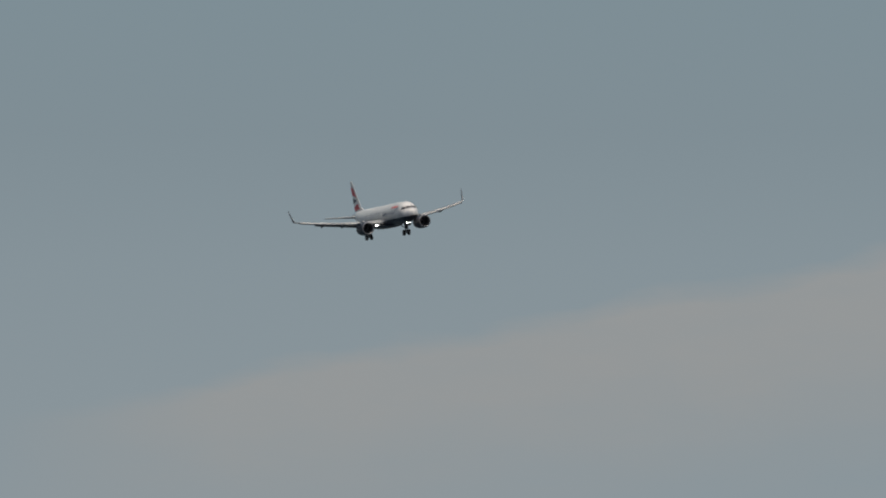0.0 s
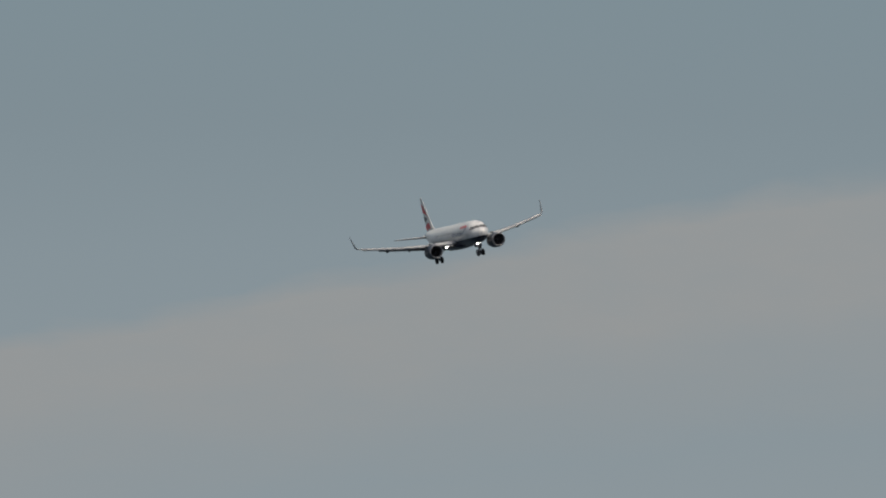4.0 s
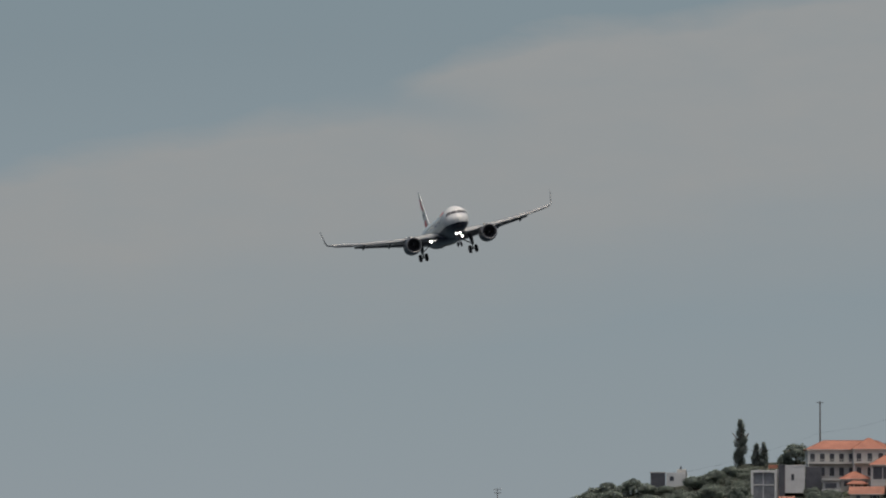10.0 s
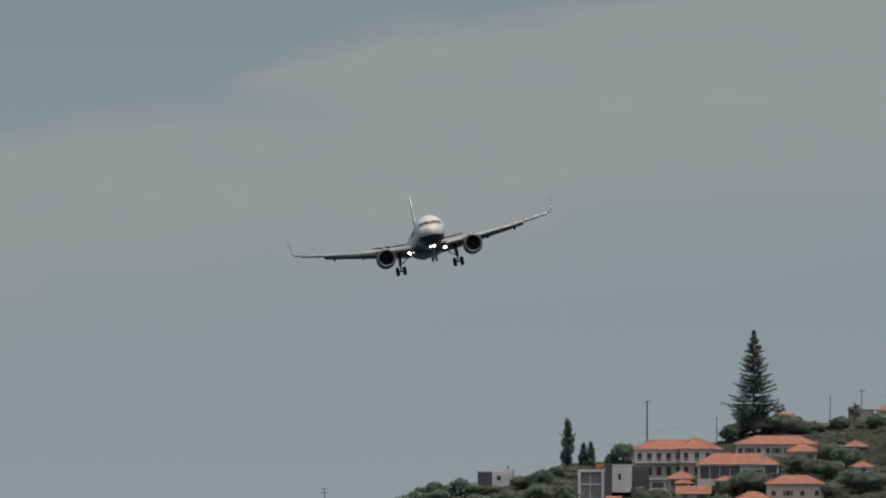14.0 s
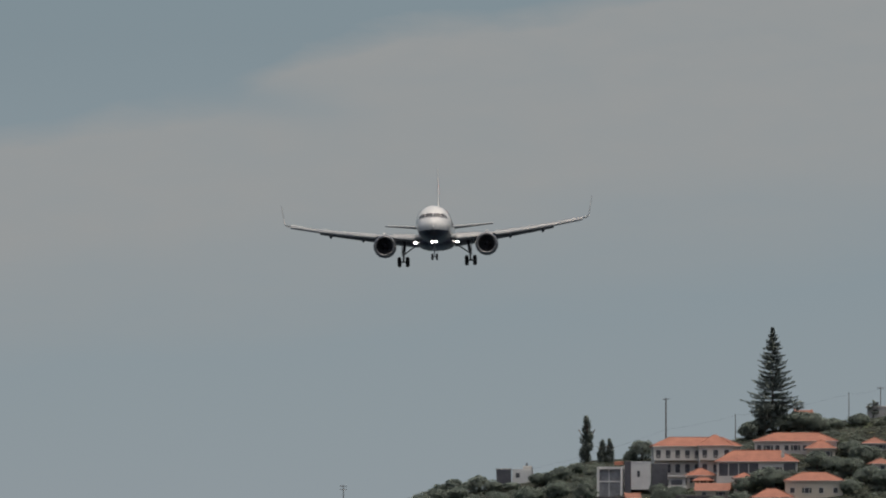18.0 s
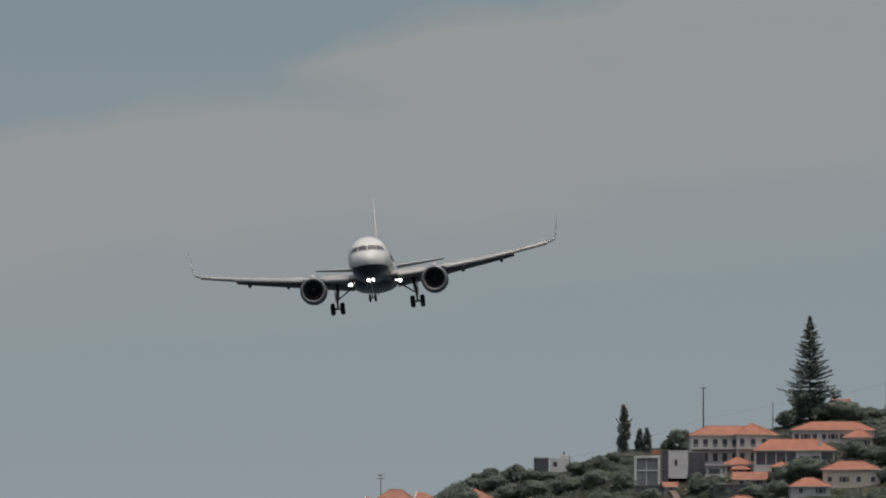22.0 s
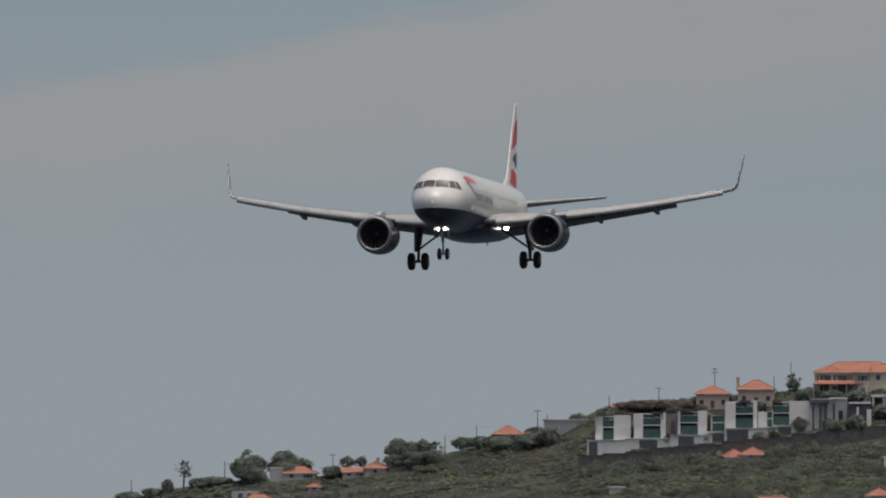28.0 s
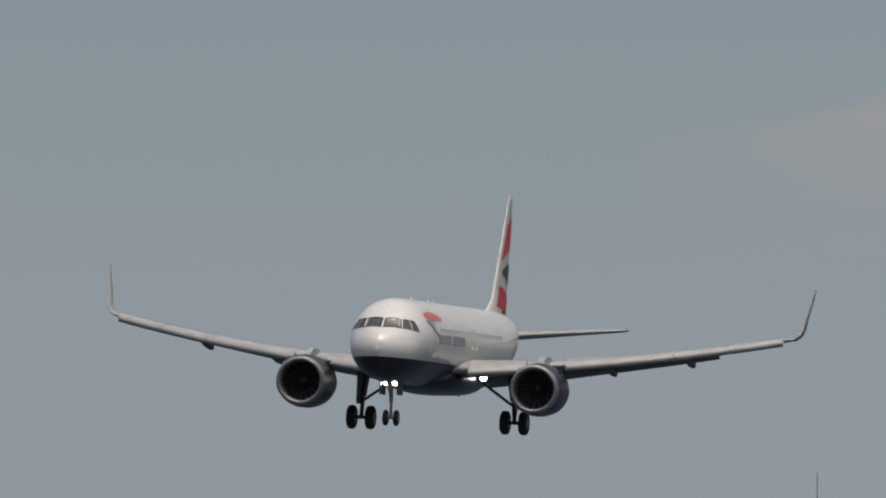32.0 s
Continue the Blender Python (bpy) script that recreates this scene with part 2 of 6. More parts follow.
def spun(profile, n=32, axis="x"):
    """A round body: profile of (along, radius), turned round the x or y axis."""
    V, Fc = [], []
    for x, r in profile:
        for i in range(n):
            k = 2 * math.pi * i / n
            V.append((x, r * math.cos(k), r * math.sin(k)) if axis == "x" else (r * math.sin(k), x, r * math.cos(k)))
    for j in range(len(profile) - 1):
        Fc += [(j * n + i, j * n + (i + 1) % n, (j + 1) * n + (i + 1) % n, (j + 1) * n + i) for i in range(n)]
    return V, Fc


def moved(shape, x=0, y=0, z=0):
    return [(p[0] + x, p[1] + y, p[2] + z) for p in shape[0]], shape[1]


def lofted(rings, cap=True):
    n = len(rings[0])
    V = [p for r in rings for p in r]
    Fc = [(j * n + i, j * n + (i + 1) % n, (j + 1) * n + (i + 1) % n, (j + 1) * n + i) for j in range(len(rings) - 1) for i in range(n)]
    if cap:
        k = len(V)
        V = V + list(rings[0]) + list(rings[-1])
        Fc += [tuple(range(k + n - 1, k - 1, -1)), tuple(range(k + n, k + 2 * n))]
    return V, Fc


def hermite(xs, ys, x):
    """A smooth curve through the stations."""
    x = min(max(x, xs[0]), xs[-1])
    i = max(k for k in range(len(xs) - 1) if xs[k] <= x)
    sl = [(ys[k + 1] - ys[k]) / (xs[k + 1] - xs[k]) for k in range(len(xs) - 1)]

    def tan(k):
        if k == 0 or k == len(xs) - 1:
            return sl[min(k, len(sl) - 1)]
        return 0.0 if sl[k - 1] * sl[k] <= 0 else 2 * sl[k - 1] * sl[k] / (sl[k - 1] + sl[k])
    h = xs[i + 1] - xs[i]
    s = (x - xs[i]) / h
    return (ys[i] * (1 + 2 * s) * (1 - s) ** 2 + tan(i) * h * s * (1 - s) ** 2 + ys[i + 1] * s * s * (3 - 2 * s) + tan(i + 1) * h * s * s * (s - 1))


# ---- the airliner: x ahead, y to its left, z up; a = metres behind the nose ----
AFT = [0.0, 0.12, 0.4, 0.9, 1.5, 2.1, 2.9, 3.8, 5.0, 6.5, 24.0, 26.5, 29.5, 32.5, 35.0, 36.8, 37.57]
HALF = [0.04, 0.40, 0.76, 1.12, 1.42, 1.63, 1.82, 1.94, 1.99, 2.0, 2.0, 1.96, 1.72, 1.27, 0.74, 0.36, 0.14]
BOT = [-0.60, -0.95, -1.26, -1.54, -1.74, -1.86, -1.96, -2.03, -2.07, -2.07, -2.07, -1.92, -1.25, -0.35, 0.40, 0.86, 1.05]
TOP = [-0.46, -0.08, 0.22, 0.48, 0.76, 1.22, 1.72, 1.98, 2.06, 2.08, 2.08, 2.08, 2.06, 1.98, 1.80, 1.54, 1.36]


def hull(a):
    w, b, t = (hermite(AFT, c, a) for c in (HALF, BOT, TOP))
    return w, (b + t) / 2, (t - b) / 2


def skin(a, deg, off=0.0):
    """A point of the hull; deg from the crown line, to the left."""
    w, c, h = hull(a)
    k = radians(deg)
    x = 17 - a if a > 6 else 16.5 - a * 5.5 / 6
    return (x, (w + off) * math.sin(k), c + (h + off) * math.cos(k))


def skin_patch(corners, off=0.012, n=5, thick=0.02):
    """A thin plate on the hull between four corners (a, deg)."""
    rows = []
    for o in (off, off - thick):
        for i in range(n + 1):
            for j in range(n + 1):
                s, t = i / n, j / n
                p = [(1 - s) * (1 - t) * corners[0][k] + s * (1 - t) * corners[1][k] + s * t * corners[2][k] + (1 - s) * t * corners[3][k] for k in (0, 1)]
                rows.append(skin(p[0], p[1], o))
    m = n + 1
    Fc = [(i * m + j, i * m + j + 1, (i + 1) * m + j + 1, (i + 1) * m + j) for i in range(n) for j in range(n)]
    k = m * m
    edge = [j for j in range(n)] + [i * m + n for i in range(n)] + [n * m + n - j for j in range(n)] + [(n - i) * m for i in range(n)]
    Fc += [(edge[i], edge[(i + 1) % len(edge)], edge[(i + 1) % len(edge)] + k, edge[i] + k) for i in range(len(edge))]
    return rows, Fc


def deg_at(a, z):
    w, c, h = hull(a)
    return math.degrees(math.acos(min(1, max(-1, (z - c) / h))))


def hull_spot(y, z, side):
    """Where the nose is y wide at height z, as (a, deg)."""
    lo, hi = 0.3, 6.0
    for _ in range(40):
        a = (lo + hi) / 2
        w, c, h = hull(a)
        q = (z - c) / h
        lo, hi = (lo, a) if q < 1 and w * math.sqrt(1 - q * q) > y else (a, hi)
    w, c, h = hull(hi)
    return hi, side * math.degrees(math.atan2(y / w, (z - c) / h))


def blue_line(a):
    return hermite([0, 1.0, 6, 14, 26, 33, 38], [-0.84, -0.88, -0.94, -0.98, -0.95, 0.1, 1.1], a)


def hull_mesh():
    sta = [0, 0.02, 0.04, 0.06, 0.08, 0.11, 0.16, 0.22, 0.28, 0.45, 0.7, 1.0, 1.3, 1.6, 1.9, 2.2, 2.6, 3.0, 3.5, 4.0, 4.6, 5.4, 6.5] + [8 + 2 * i for i in range(9)] + [25 + 0.8 * i for i in range(16)] + [37.4, 37.57]
    V, Fc, idx = [], [], []
    nu, nl = 15, 9
    for a in sta:
        cut = min(deg_at(a, blue_line(a)), 179.9)
        half = [cut * i / nu for i in range(nu)] + [cut + (180 - cut) * i / nl for i in range(nl + 1)]
        degs = half + [360 - d for d in reversed(half[1:-1])]
        V += [skin(a, d) for d in degs]
    n = 2 * (nu + nl)
    for j in range(len(sta) - 1):
        for i in range(n):
            Fc.append((j * n + i, j * n + (i + 1) % n, (j + 1) * n + (i + 1) % n, (j + 1) * n + i))
            idx.append(1 if nu <= i < nu + 2 * nl else 0)
    Fc += [tuple(range(n)), tuple(range(len(sta) * n - 1, (len(sta) - 1) * n - 1, -1))]
    idx += [0, 0]
    return mesh_of("fuselage", V, Fc, [WHITE, NAVY], idx, True)


def wing_at(y):
    """Leading edge (metres behind the nose), chord, height and thickness at y metres out."""
    le = 12.5 + (y - 1.98) * 0.526
    te = hermite([0, 6.4, 17.0], [19.4, 19.25, 22.15], y)
    q = max(0.0, y - 2.0)
    return le, te - le, -1.22 + 0.080 * q + 0.0047 * q * q, hermite([0, 6.4, 17], [0.125, 0.110, 0.10], y)


FOIL = [(1.0, 0.0), (0.8, 0.30), (0.6, 0.52), (0.4, 0.62), (0.25, 0.58), (0.12, 0.44), (0.04, 0.26), (0.0, 0.0), (0.04, -0.18), (0.12, -0.30), (0.25, -0.38), (0.4, -0.40), (0.6, -0.34), (0.8, -0.18)]


def foil_ring(le, chord, z, thick, y, side, nose_down=0.0):
    out = []
    for c, t in FOIL:
        dx, dz = c * chord, t * thick * chord
        k = radians(nose_down)
        out.append((17 - (le + dx * math.cos(k) + dz * math.sin(k)), side * y, z + dz * math.cos(k) - dx * math.sin(k)))
    return out


def strip(y0, y1, side, f, n=4):
    """A body along the wing: f(y) gives its section at y, of (behind nose, height) pairs."""
    rings = []
    for i in range(n + 1):
        y = y0 + (y1 - y0) * i / n
        rings.append([(17 - a, side * y, z) for a, z in f(y)])
    return lofted(rings)


def slat_section(y):
    le, c, z, t = wing_at(y)
    return [(le - 0.16, z - 0.29), (le - 0.29, z - 0.24), (le - 0.34, z - 0.14), (le - 0.25, z + 0.0), (le - 0.03, z + 0.10), (le + 0.10 * c, z + 0.075 * c + 0.02), (le + 0.10 * c, z + 0.05 * c), (le, z - 0.03), (le - 0.18, z - 0.24)]


def flap_section(y):
    le, c, z, t = wing_at(y)
    te = le + c
    f = 0.19 * c + 0.15
    k = radians(25)
    a0, z0 = te - 0.16, z - 0.08
    pts = [(0, 0), (0.08, 0.09), (0.3, 0.10), (1.0, 0.0), (0.5, -0.05), (0.12, -0.09)]
    return [(a0 + f * (p * math.cos(k) + q * math.sin(k)), z0 + f * (q * math.cos(k) - p * math.sin(k))) for p, q in pts]


def aileron_section(y):
    le, c, z, t = wing_at(y)
    te = le + c
    return [(te - 0.05, z + 0.03), (te + 0.12, z + 0.01), (te + 0.34, z - 0.07), (te + 0.12, z - 0.04), (te - 0.05, z - 0.05)]


def airliner():
    jet = new("airliner")
    tagged(jet, "white twin-engine airliner with navy belly, landing gear down", "airplane", "", "thing")
    body = part("fuselage", hull_mesh(), jet, "white fuselage with navy blue belly")
    # cockpit panes
    for s in (1, -1):
        for pane in (((0.035, 0.56), (0.90, 0.53), (0.80, 1.00), (0.035, 1.03)),
                     ((0.95, 0.53), (1.35, 0.47), (1.10, 0.98), (0.85, 1.00)),
                     ((1.40, 0.46), (1.63, 0.40), (1.33, 0.93), (1.15, 0.97))):
            corners = [hull_spot(y, z, s) for y, z in pane]
            part("cockpit_window", mesh_of("cockpit_window", *skin_patch(corners, 0.014), COCKPIT, None, True), body, "dark cockpit window pane")
        for a in (5.0, 30.2):
            z0, z1 = -0.75, 1.05
            part("cabin_door", mesh_of("cabin_door", *skin_patch(((a, s * deg_at(a, z0)), (a + 0.85, s * deg_at(a + 0.85, z0)), (a + 0.85, s * deg_at(a + 0.85, z1)), (a, s * deg_at(a, z1))), 0.004, 5, 0.01), WHITE, None, True), body)
            for e in (a - 0.05, a + 0.85):
                part("door_seam", mesh_of("door_seam", *skin_patch(((e, s * deg_at(e, z0)), (e + 0.05, s * deg_at(e, z0)), (e + 0.05, s * deg_at(e, z1)), (e, s * deg_at(e, z1))), 0.006, 5, 0.012), SEAM, None, True), body)
        for a in (15.2, 16.2):
            part("overwing_exit", mesh_of("overwing_exit", *skin_patch(((a, s * deg_at(a, -0.15)), (a + 0.52, s * deg_at(a, -0.15)), (a + 0.52, s * deg_at(a, 0.85)), (a, s * deg_at(a, 0.85))), 0.008), SEAM, None, True), body)
        # ribbon behind the cockpit, in plain shapes
        V, Fc, n = [], [], 14
        for k in range(n + 1):
            q = k / n
            a = 4.05 + 4.4 * q
            half = (0.08 + 0.13 * min(1.0, q * 4)) * math.sqrt(max(0.0, 1 - q ** 5))
            for e in (-1, -0.4, 0.4, 1):
                V.append(skin(a, s * deg_at(a, 1.22 - 0.06 * q + 0.06 * math.sin(3.1 * q) + e * half), 0.012))
        Fc = [(4 * k + e, 4 * k + e + 1, 4 * k + e + 5, 4 * k + e + 4) for k in range(n) for e in range(3)]
        part("red_ribbon", mesh_of("red_ribbon", V, Fc, RIBBON, None, True), body, "red ribbon mark")
        part("blue_ribbon", mesh_of("blue_ribbon", *skin_patch(((4.0, s * deg_at(4.0, 0.98)), (4.30, s * deg_at(4.30, 1.06)), (6.1, s * deg_at(6.1, 0.44)), (6.0, s * deg_at(6.0, 0.28))), 0.013, 8), TITLEBLUE, None, True), body, "dark blue ribbon mark")
        # name on the side as plain bars
        a = 6.3
        for k in range(14):
            if k == 7:
                a += 0.4
            part("lettering_bar", mesh_of("lettering_bar", *skin_patch(((a, s * deg_at(a, -0.06)), (a + 0.22, s * deg_at(a, -0.06)), (a + 0.22, s * deg_at(a, 0.42)), (a, s * deg_at(a, 0.42))), 0.012, 2), TITLEBLUE, None, True), body)
            a += 0.49
    port = mesh_of("cabin_window", *skin_patch(((-0.115 + 12, deg_at(12, 0.38)), (0.115 + 12, deg_at(12, 0.38)), (0.115 + 12, deg_at(12, 0.70)), (-0.115 + 12, deg_at(12, 0.70))), 0.012, 2), CABINGLASS, None, True)
    star = mesh_of("cabin_window", *skin_patch(((-0.115 + 12, -deg_at(12, 0.38)), (0.115 + 12, -deg_at(12, 0.38)), (0.115 + 12, -deg_at(12, 0.70)), (-0.115 + 12, -deg_at(12, 0.70))), 0.012, 2), CABINGLASS, None, True)
    for k in range(33):
        a = 6.9 + k * 0.53
        for me in (port, star):
            part("cabin_window", me, body, "", pose(12 - a, 0, 0))
    # belly fairing
    rings = []
    for a, w, d, t in ((10.4, 0.5, -1.98, -1.9), (11.3, 1.25, -2.20, -1.3), (12.3, 1.70, -2.34, -1.0), (13.5, 1.92, -2.42, -0.8), (16, 2.05, -2.45, -0.62), (18.8, 2.1, -2.40, -0.75), (20.6, 1.6, -2.2, -1.2), (22.0, 0.5, -2.0, -1.9)):
        c, h = (d + t) / 2, (t - d) / 2
        rings.append([(17 - a, w * abs(math.sin(k)) ** 0.75 * (1 if math.sin(k) >= 0 else -1), c + h * math.cos(k)) for k in [2 * math.pi * i / 24 for i in range(24)]])
    part("belly_fairing", mesh_of("belly_fairing", *lofted(rings), NAVY, None, True), jet, "navy blue belly fairing")
    # small aerials and beacons
    for a, z, h in ((9.0, 2.05, 0.16), (13.5, 2.05, 0.16)):
        part("aerial", mesh_of("aerial", *lofted([[(17 - a, -0.02, z), (17 - a - 0.3, -0.02, z), (17 - a - 0.3, 0.02, z), (17 - a, 0.02, z)], [(17 - a - 0.15, -0.015, z + h), (17 - a - 0.32, -0.015, z + h), (17 - a - 0.32, 0.015, z + h), (17 - a - 0.15, 0.015, z + h)]]), WHITE), body)
    for a in (8.2, 23.0):
        part("aerial", mesh_of("aerial", *lofted([[(17 - a, -0.02, -2.05), (17 - a - 0.3, -0.02, -2.05), (17 - a - 0.3, 0.02, -2.05), (17 - a, 0.02, -2.05)], [(17 - a - 0.15, -0.015, -2.38), (17 - a - 0.32, -0.015, -2.38), (17 - a - 0.32, 0.015, -2.38), (17 - a - 0.15, 0.015, -2.38)]]), DARKMETAL), body)
    part("beacon", mesh_of("beacon", *spun([(-0.10, 0.02), (-0.07, 0.06), (0.0, 0.08), (0.07, 0.06), (0.10, 0.02)], 12), SEAM, None, True), body, "pale beacon", pose(2.0, 0, 2.10))
    # wings
    for s in (1, -1):
        rings = [foil_ring(*wing_at(y), y, s) for y in (1.2, 3, 4.7, 6.4, 8.5, 10.5, 12.6, 14.8, 16.68)]
        if s < 0:
            rings.reverse()
        # lower faces get the grey with shade put into it
        wing = part("wing", mesh_of("wing", *lofted(rings), [WINGGREY, SHADEGREY], [1 if i >= 8 else 0 for _ in range(len(rings) - 1) for i in range(len(FOIL))] + [0, 0], True), jet, "grey wing with slats and flaps extended")
        for y0, y1 in ((2.35, 4.9), (6.75, 9.1), (9.12, 11.6), (11.62, 14.1), (14.12, 16.6)):
            part("slat", mesh_of("slat", *strip(y0, y1, s, slat_section), SLATMETAL, None, True), wing, "extended bare-metal slat")
        for y0, y1 in ((2.05, 6.31), (6.33, 13.3)):
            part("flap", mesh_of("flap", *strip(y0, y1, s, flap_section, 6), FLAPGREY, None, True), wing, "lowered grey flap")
        part("aileron", mesh_of("aileron", *strip(13.4, 16.1, s, aileron_section), WINGGREY, None, True), wing)
        for y in (4.1, 8.35, 12.05):
            le, c, z, t = wing_at(y)
            te = le + c
            rr = []
            for a, w, h, dz in ((te - 2.2, 0.03, 0.03, -0.15), (te - 1.5, 0.16, 0.18, -0.24), (te - 0.6, 0.20, 0.23, -0.32), (te + 0.05, 0.19, 0.21, -0.40), (te + 0.5, 0.12, 0.13, -0.49), (te + 0.85, 0.03, 0.04, -0.56)):
                rr.append([(17 - a, s * y + w * math.sin(k), z + dz + h * math.cos(k)) for k in [2 * math.pi * i / 12 for i in range(12)]])
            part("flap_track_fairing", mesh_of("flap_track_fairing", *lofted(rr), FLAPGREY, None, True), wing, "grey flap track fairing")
        # sharklet: the tip blends upwards
        le, c, z, t = wing_at(16.68)
        rr = []
        for dy, dz, da, ch, lean in ((0, 0, 0, 1.55, 0), (0.35, 0.06, 0.28, 1.42, 18), (0.58, 0.26, 0.62, 1.25, 46), (0.70, 0.62, 1.0, 1.05, 72), (0.76, 1.1, 1.38, 0.85, 82), (0.92, 1.9, 1.90, 0.60, 85), (1.02, 2.56, 2.34, 0.36, 85)):
            k = radians(lean)
            th = 0.11 * ch
            ring = []
            for cc, tt in FOIL:
                off = tt * th
                ring.append((17 - (le + da + cc * ch), s * (16.68 + dy - off * math.sin(k)), z + dz + off * math.cos(k)))
            rr.append(ring)
        if s < 0:
            rr.reverse()
        part("sharklet", mesh_of("sharklet", *lofted(rr), [WINGGREY], None, True), wing, "upturned grey wingtip")
        # engine
        ey, ez = s * 5.77, -2.01
        nac = part("engine_nacelle", mesh_of("engine_nacelle", *moved(spun([(5.55, 1.205), (5.2, 1.255), (4.6, 1.295), (3.6, 1.295), (2.6, 1.23), (1.7, 1.08), (1.45, 1.03), (1.42, 0.97), (2.2, 0.98), (3.0, 0.9)], 40), -0.27, ey, ez), NAVY, None, True), jet, "navy blue engine nacelle with bare metal lip")
        part("intake_lip", mesh_of("intake_lip", *moved(spun([(5.50, 1.215), (5.66, 1.20), (5.78, 1.155), (5.84, 1.09), (5.83, 1.03), (5.74, 0.975), (5.50, 0.935)], 40), -0.27, ey, ez), LIPMETAL, None, True), nac, "bare metal intake lip")
        part("intake_duct", mesh_of("intake_duct", *moved(spun([(5.52, 0.935), (5.2, 0.925), (4.8, 0.955), (4.55, 0.96), (4.55, 0.02)], 40), -0.27, ey, ez), DUCT, None, False), nac, "dark intake duct")
        for k in range(18):
            k0 = 2 * math.pi * k / 18
            vs = []
            for r, tw, hw in ((0.30, 0.10, 0.10), (0.65, 0.16, 0.13), (0.93, 0.22, 0.14)):
                for e in (-1, 1):
                    kk = k0 + e * hw / r * 0.6 + tw
                    vs.append((4.66 + e * 0.07, r * math.cos(kk), r * math.sin(kk)))
            part("fan_blade", mesh_of("fan_blade", *moved((vs, [(0, 1, 3, 2), (2, 3, 5, 4)]), -0.27, ey, ez), FANMETAL, None, True), nac)
        part("spinner", mesh_of("spinner", *moved(spun([(5.15, 0.01), (5.08, 0.08), (4.95, 0.18), (4.75, 0.28), (4.6, 0.32)], 24), -0.27, ey, ez), FANMETAL, None, True), nac, "dark spinner with white swirl")
        swirl = []
        for i in range(13):
            k = 0.5 + i * 0.28
            r = 0.07 + 0.017 * i
            x = 5.12 - 0.042 * i
            swirl.append([(x, r * math.cos(k), r * math.sin(k)), (x - 0.05, (r + 0.045) * math.cos(k), (r + 0.045) * math.sin(k)), (x - 0.02, (r + 0.045) * math.cos(k), (r + 0.045) * math.sin(k))])
        part("spinner_swirl", mesh_of("spinner_swirl", *moved(lofted(swirl), -0.27, ey, ez), SEAM), nac, "white swirl mark")
        part("exhaust_cone", mesh_of("exhaust_cone", *moved(spun([(2.6, 0.72), (1.4, 0.66), (0.6, 0.52), (0.58, 0.4), (0.5, 0.38), (-0.3, 0.08), (-0.4, 0.01)], 24), -0.27, ey, ez), DARKMETAL, None, True), nac)
        pl = [[(x, ey + w, z0) for w, z0 in ((-0.2, zb), (0.2, zb), (0.16, zt), (-0.16, zt))] for x, zb, zt in ((4.1, -0.80, -0.68), (3.1, -0.85, -0.40), (2.0, -1.0, -0.35), (0.2, -1.25, -0.75), (-1.4, -1.0, -0.85))]
        part("engine_pylon", mesh_of("engine_pylon", *lofted(pl), WINGGREY), nac, "grey engine pylon")
        for e in (-1, 1):
            part("nacelle_strake", mesh_of("nacelle_strake", *lofted([[(4.34, ey + e * 0.92, ez + 0.93), (3.14, ey + e * 0.92, ez + 0.93), (3.14, ey + e * 0.96, ez + 0.93), (4.34, ey + e * 0.96, ez + 0.93)], [(3.64, ey + e * 1.06, ez + 1.07), (3.24, ey + e * 1.06, ez + 1.07), (3.24, ey + e * 1.08, ez + 1.07), (3.64, ey + e * 1.08, ez + 1.07)]]), NAVY), nac)
        # main gear
        gy = s * 3.82
        gear = part("main_gear", mesh_of("main_gear", *join(tube((-0.5, s * 3.55, -1.2), (-0.62, gy - s * 0.08, -2.55), 0.17, 0.16, 14), tube((-0.62, gy - s * 0.08, -2.5), (-0.72, gy, -3.6), 0.10, 0.10, 12), tube((-0.72, gy - 0.5, -3.61), (-0.72, gy + 0.5, -3.61), 0.09, 0.09, 12)), DARKMETAL, None, True), jet, "dark main landing gear leg")
        part("side_brace", mesh_of("side_brace", *join(tube((-0.5, s * 2.25, -1.75), (-0.6, s * 3.68, -2.75), 0.07), tube((-0.5, s * 2.25, -1.75), (-0.3, s * 2.4, -1.5), 0.07)), DARKMETAL, None, True), gear)
        part("torque_link", mesh_of("torque_link", *join(tube((-0.80, gy, -2.6), (-1.15, gy, -3.05), 0.05), tube((-1.15, gy, -3.05), (-0.80, gy, -3.5), 0.05)), DARKMETAL, None, True), gear)
        part("gear_door", mesh_of("gear_door", *box(-1.55, 0.05, gy + s * 0.12 - 0.03, gy + s * 0.12 + 0.03, -2.95, -1.3, 0.02), SHADEGREY), gear, "grey gear door")
        for e in (-1, 1):
            wheel = part("wheel", mesh_of("wheel", *moved(spun([(-0.21, 0.30), (-0.22, 0.44), (-0.17, 0.54), (-0.08, 0.585), (0.08, 0.585), (0.17, 0.54), (0.22, 0.44), (0.21, 0.30)], 28, "y"), -0.72, gy + e * 0.465, -3.61), RUBBER, None, True), gear, "black tyre")
            part("rim", mesh_of("rim", *moved(spun([(-0.16, 0.02), (-0.17, 0.20), (-0.205, 0.30), (0.205, 0.30), (0.17, 0.20), (0.16, 0.02)], 20, "y"), -0.72, gy + e * 0.465, -3.61), GEARPAINT, None, True), wheel)
        # landing light under the wing root
        lampbody = part("landing_light", mesh_of("landing_light", *moved(spun([(0.0, 0.04), (0.1, 0.13), (0.35, 0.16), (0.4, 0.16)], 20), -0.05, s * 2.37, -1.48), DARKMETAL, None, True), wing, "landing light")
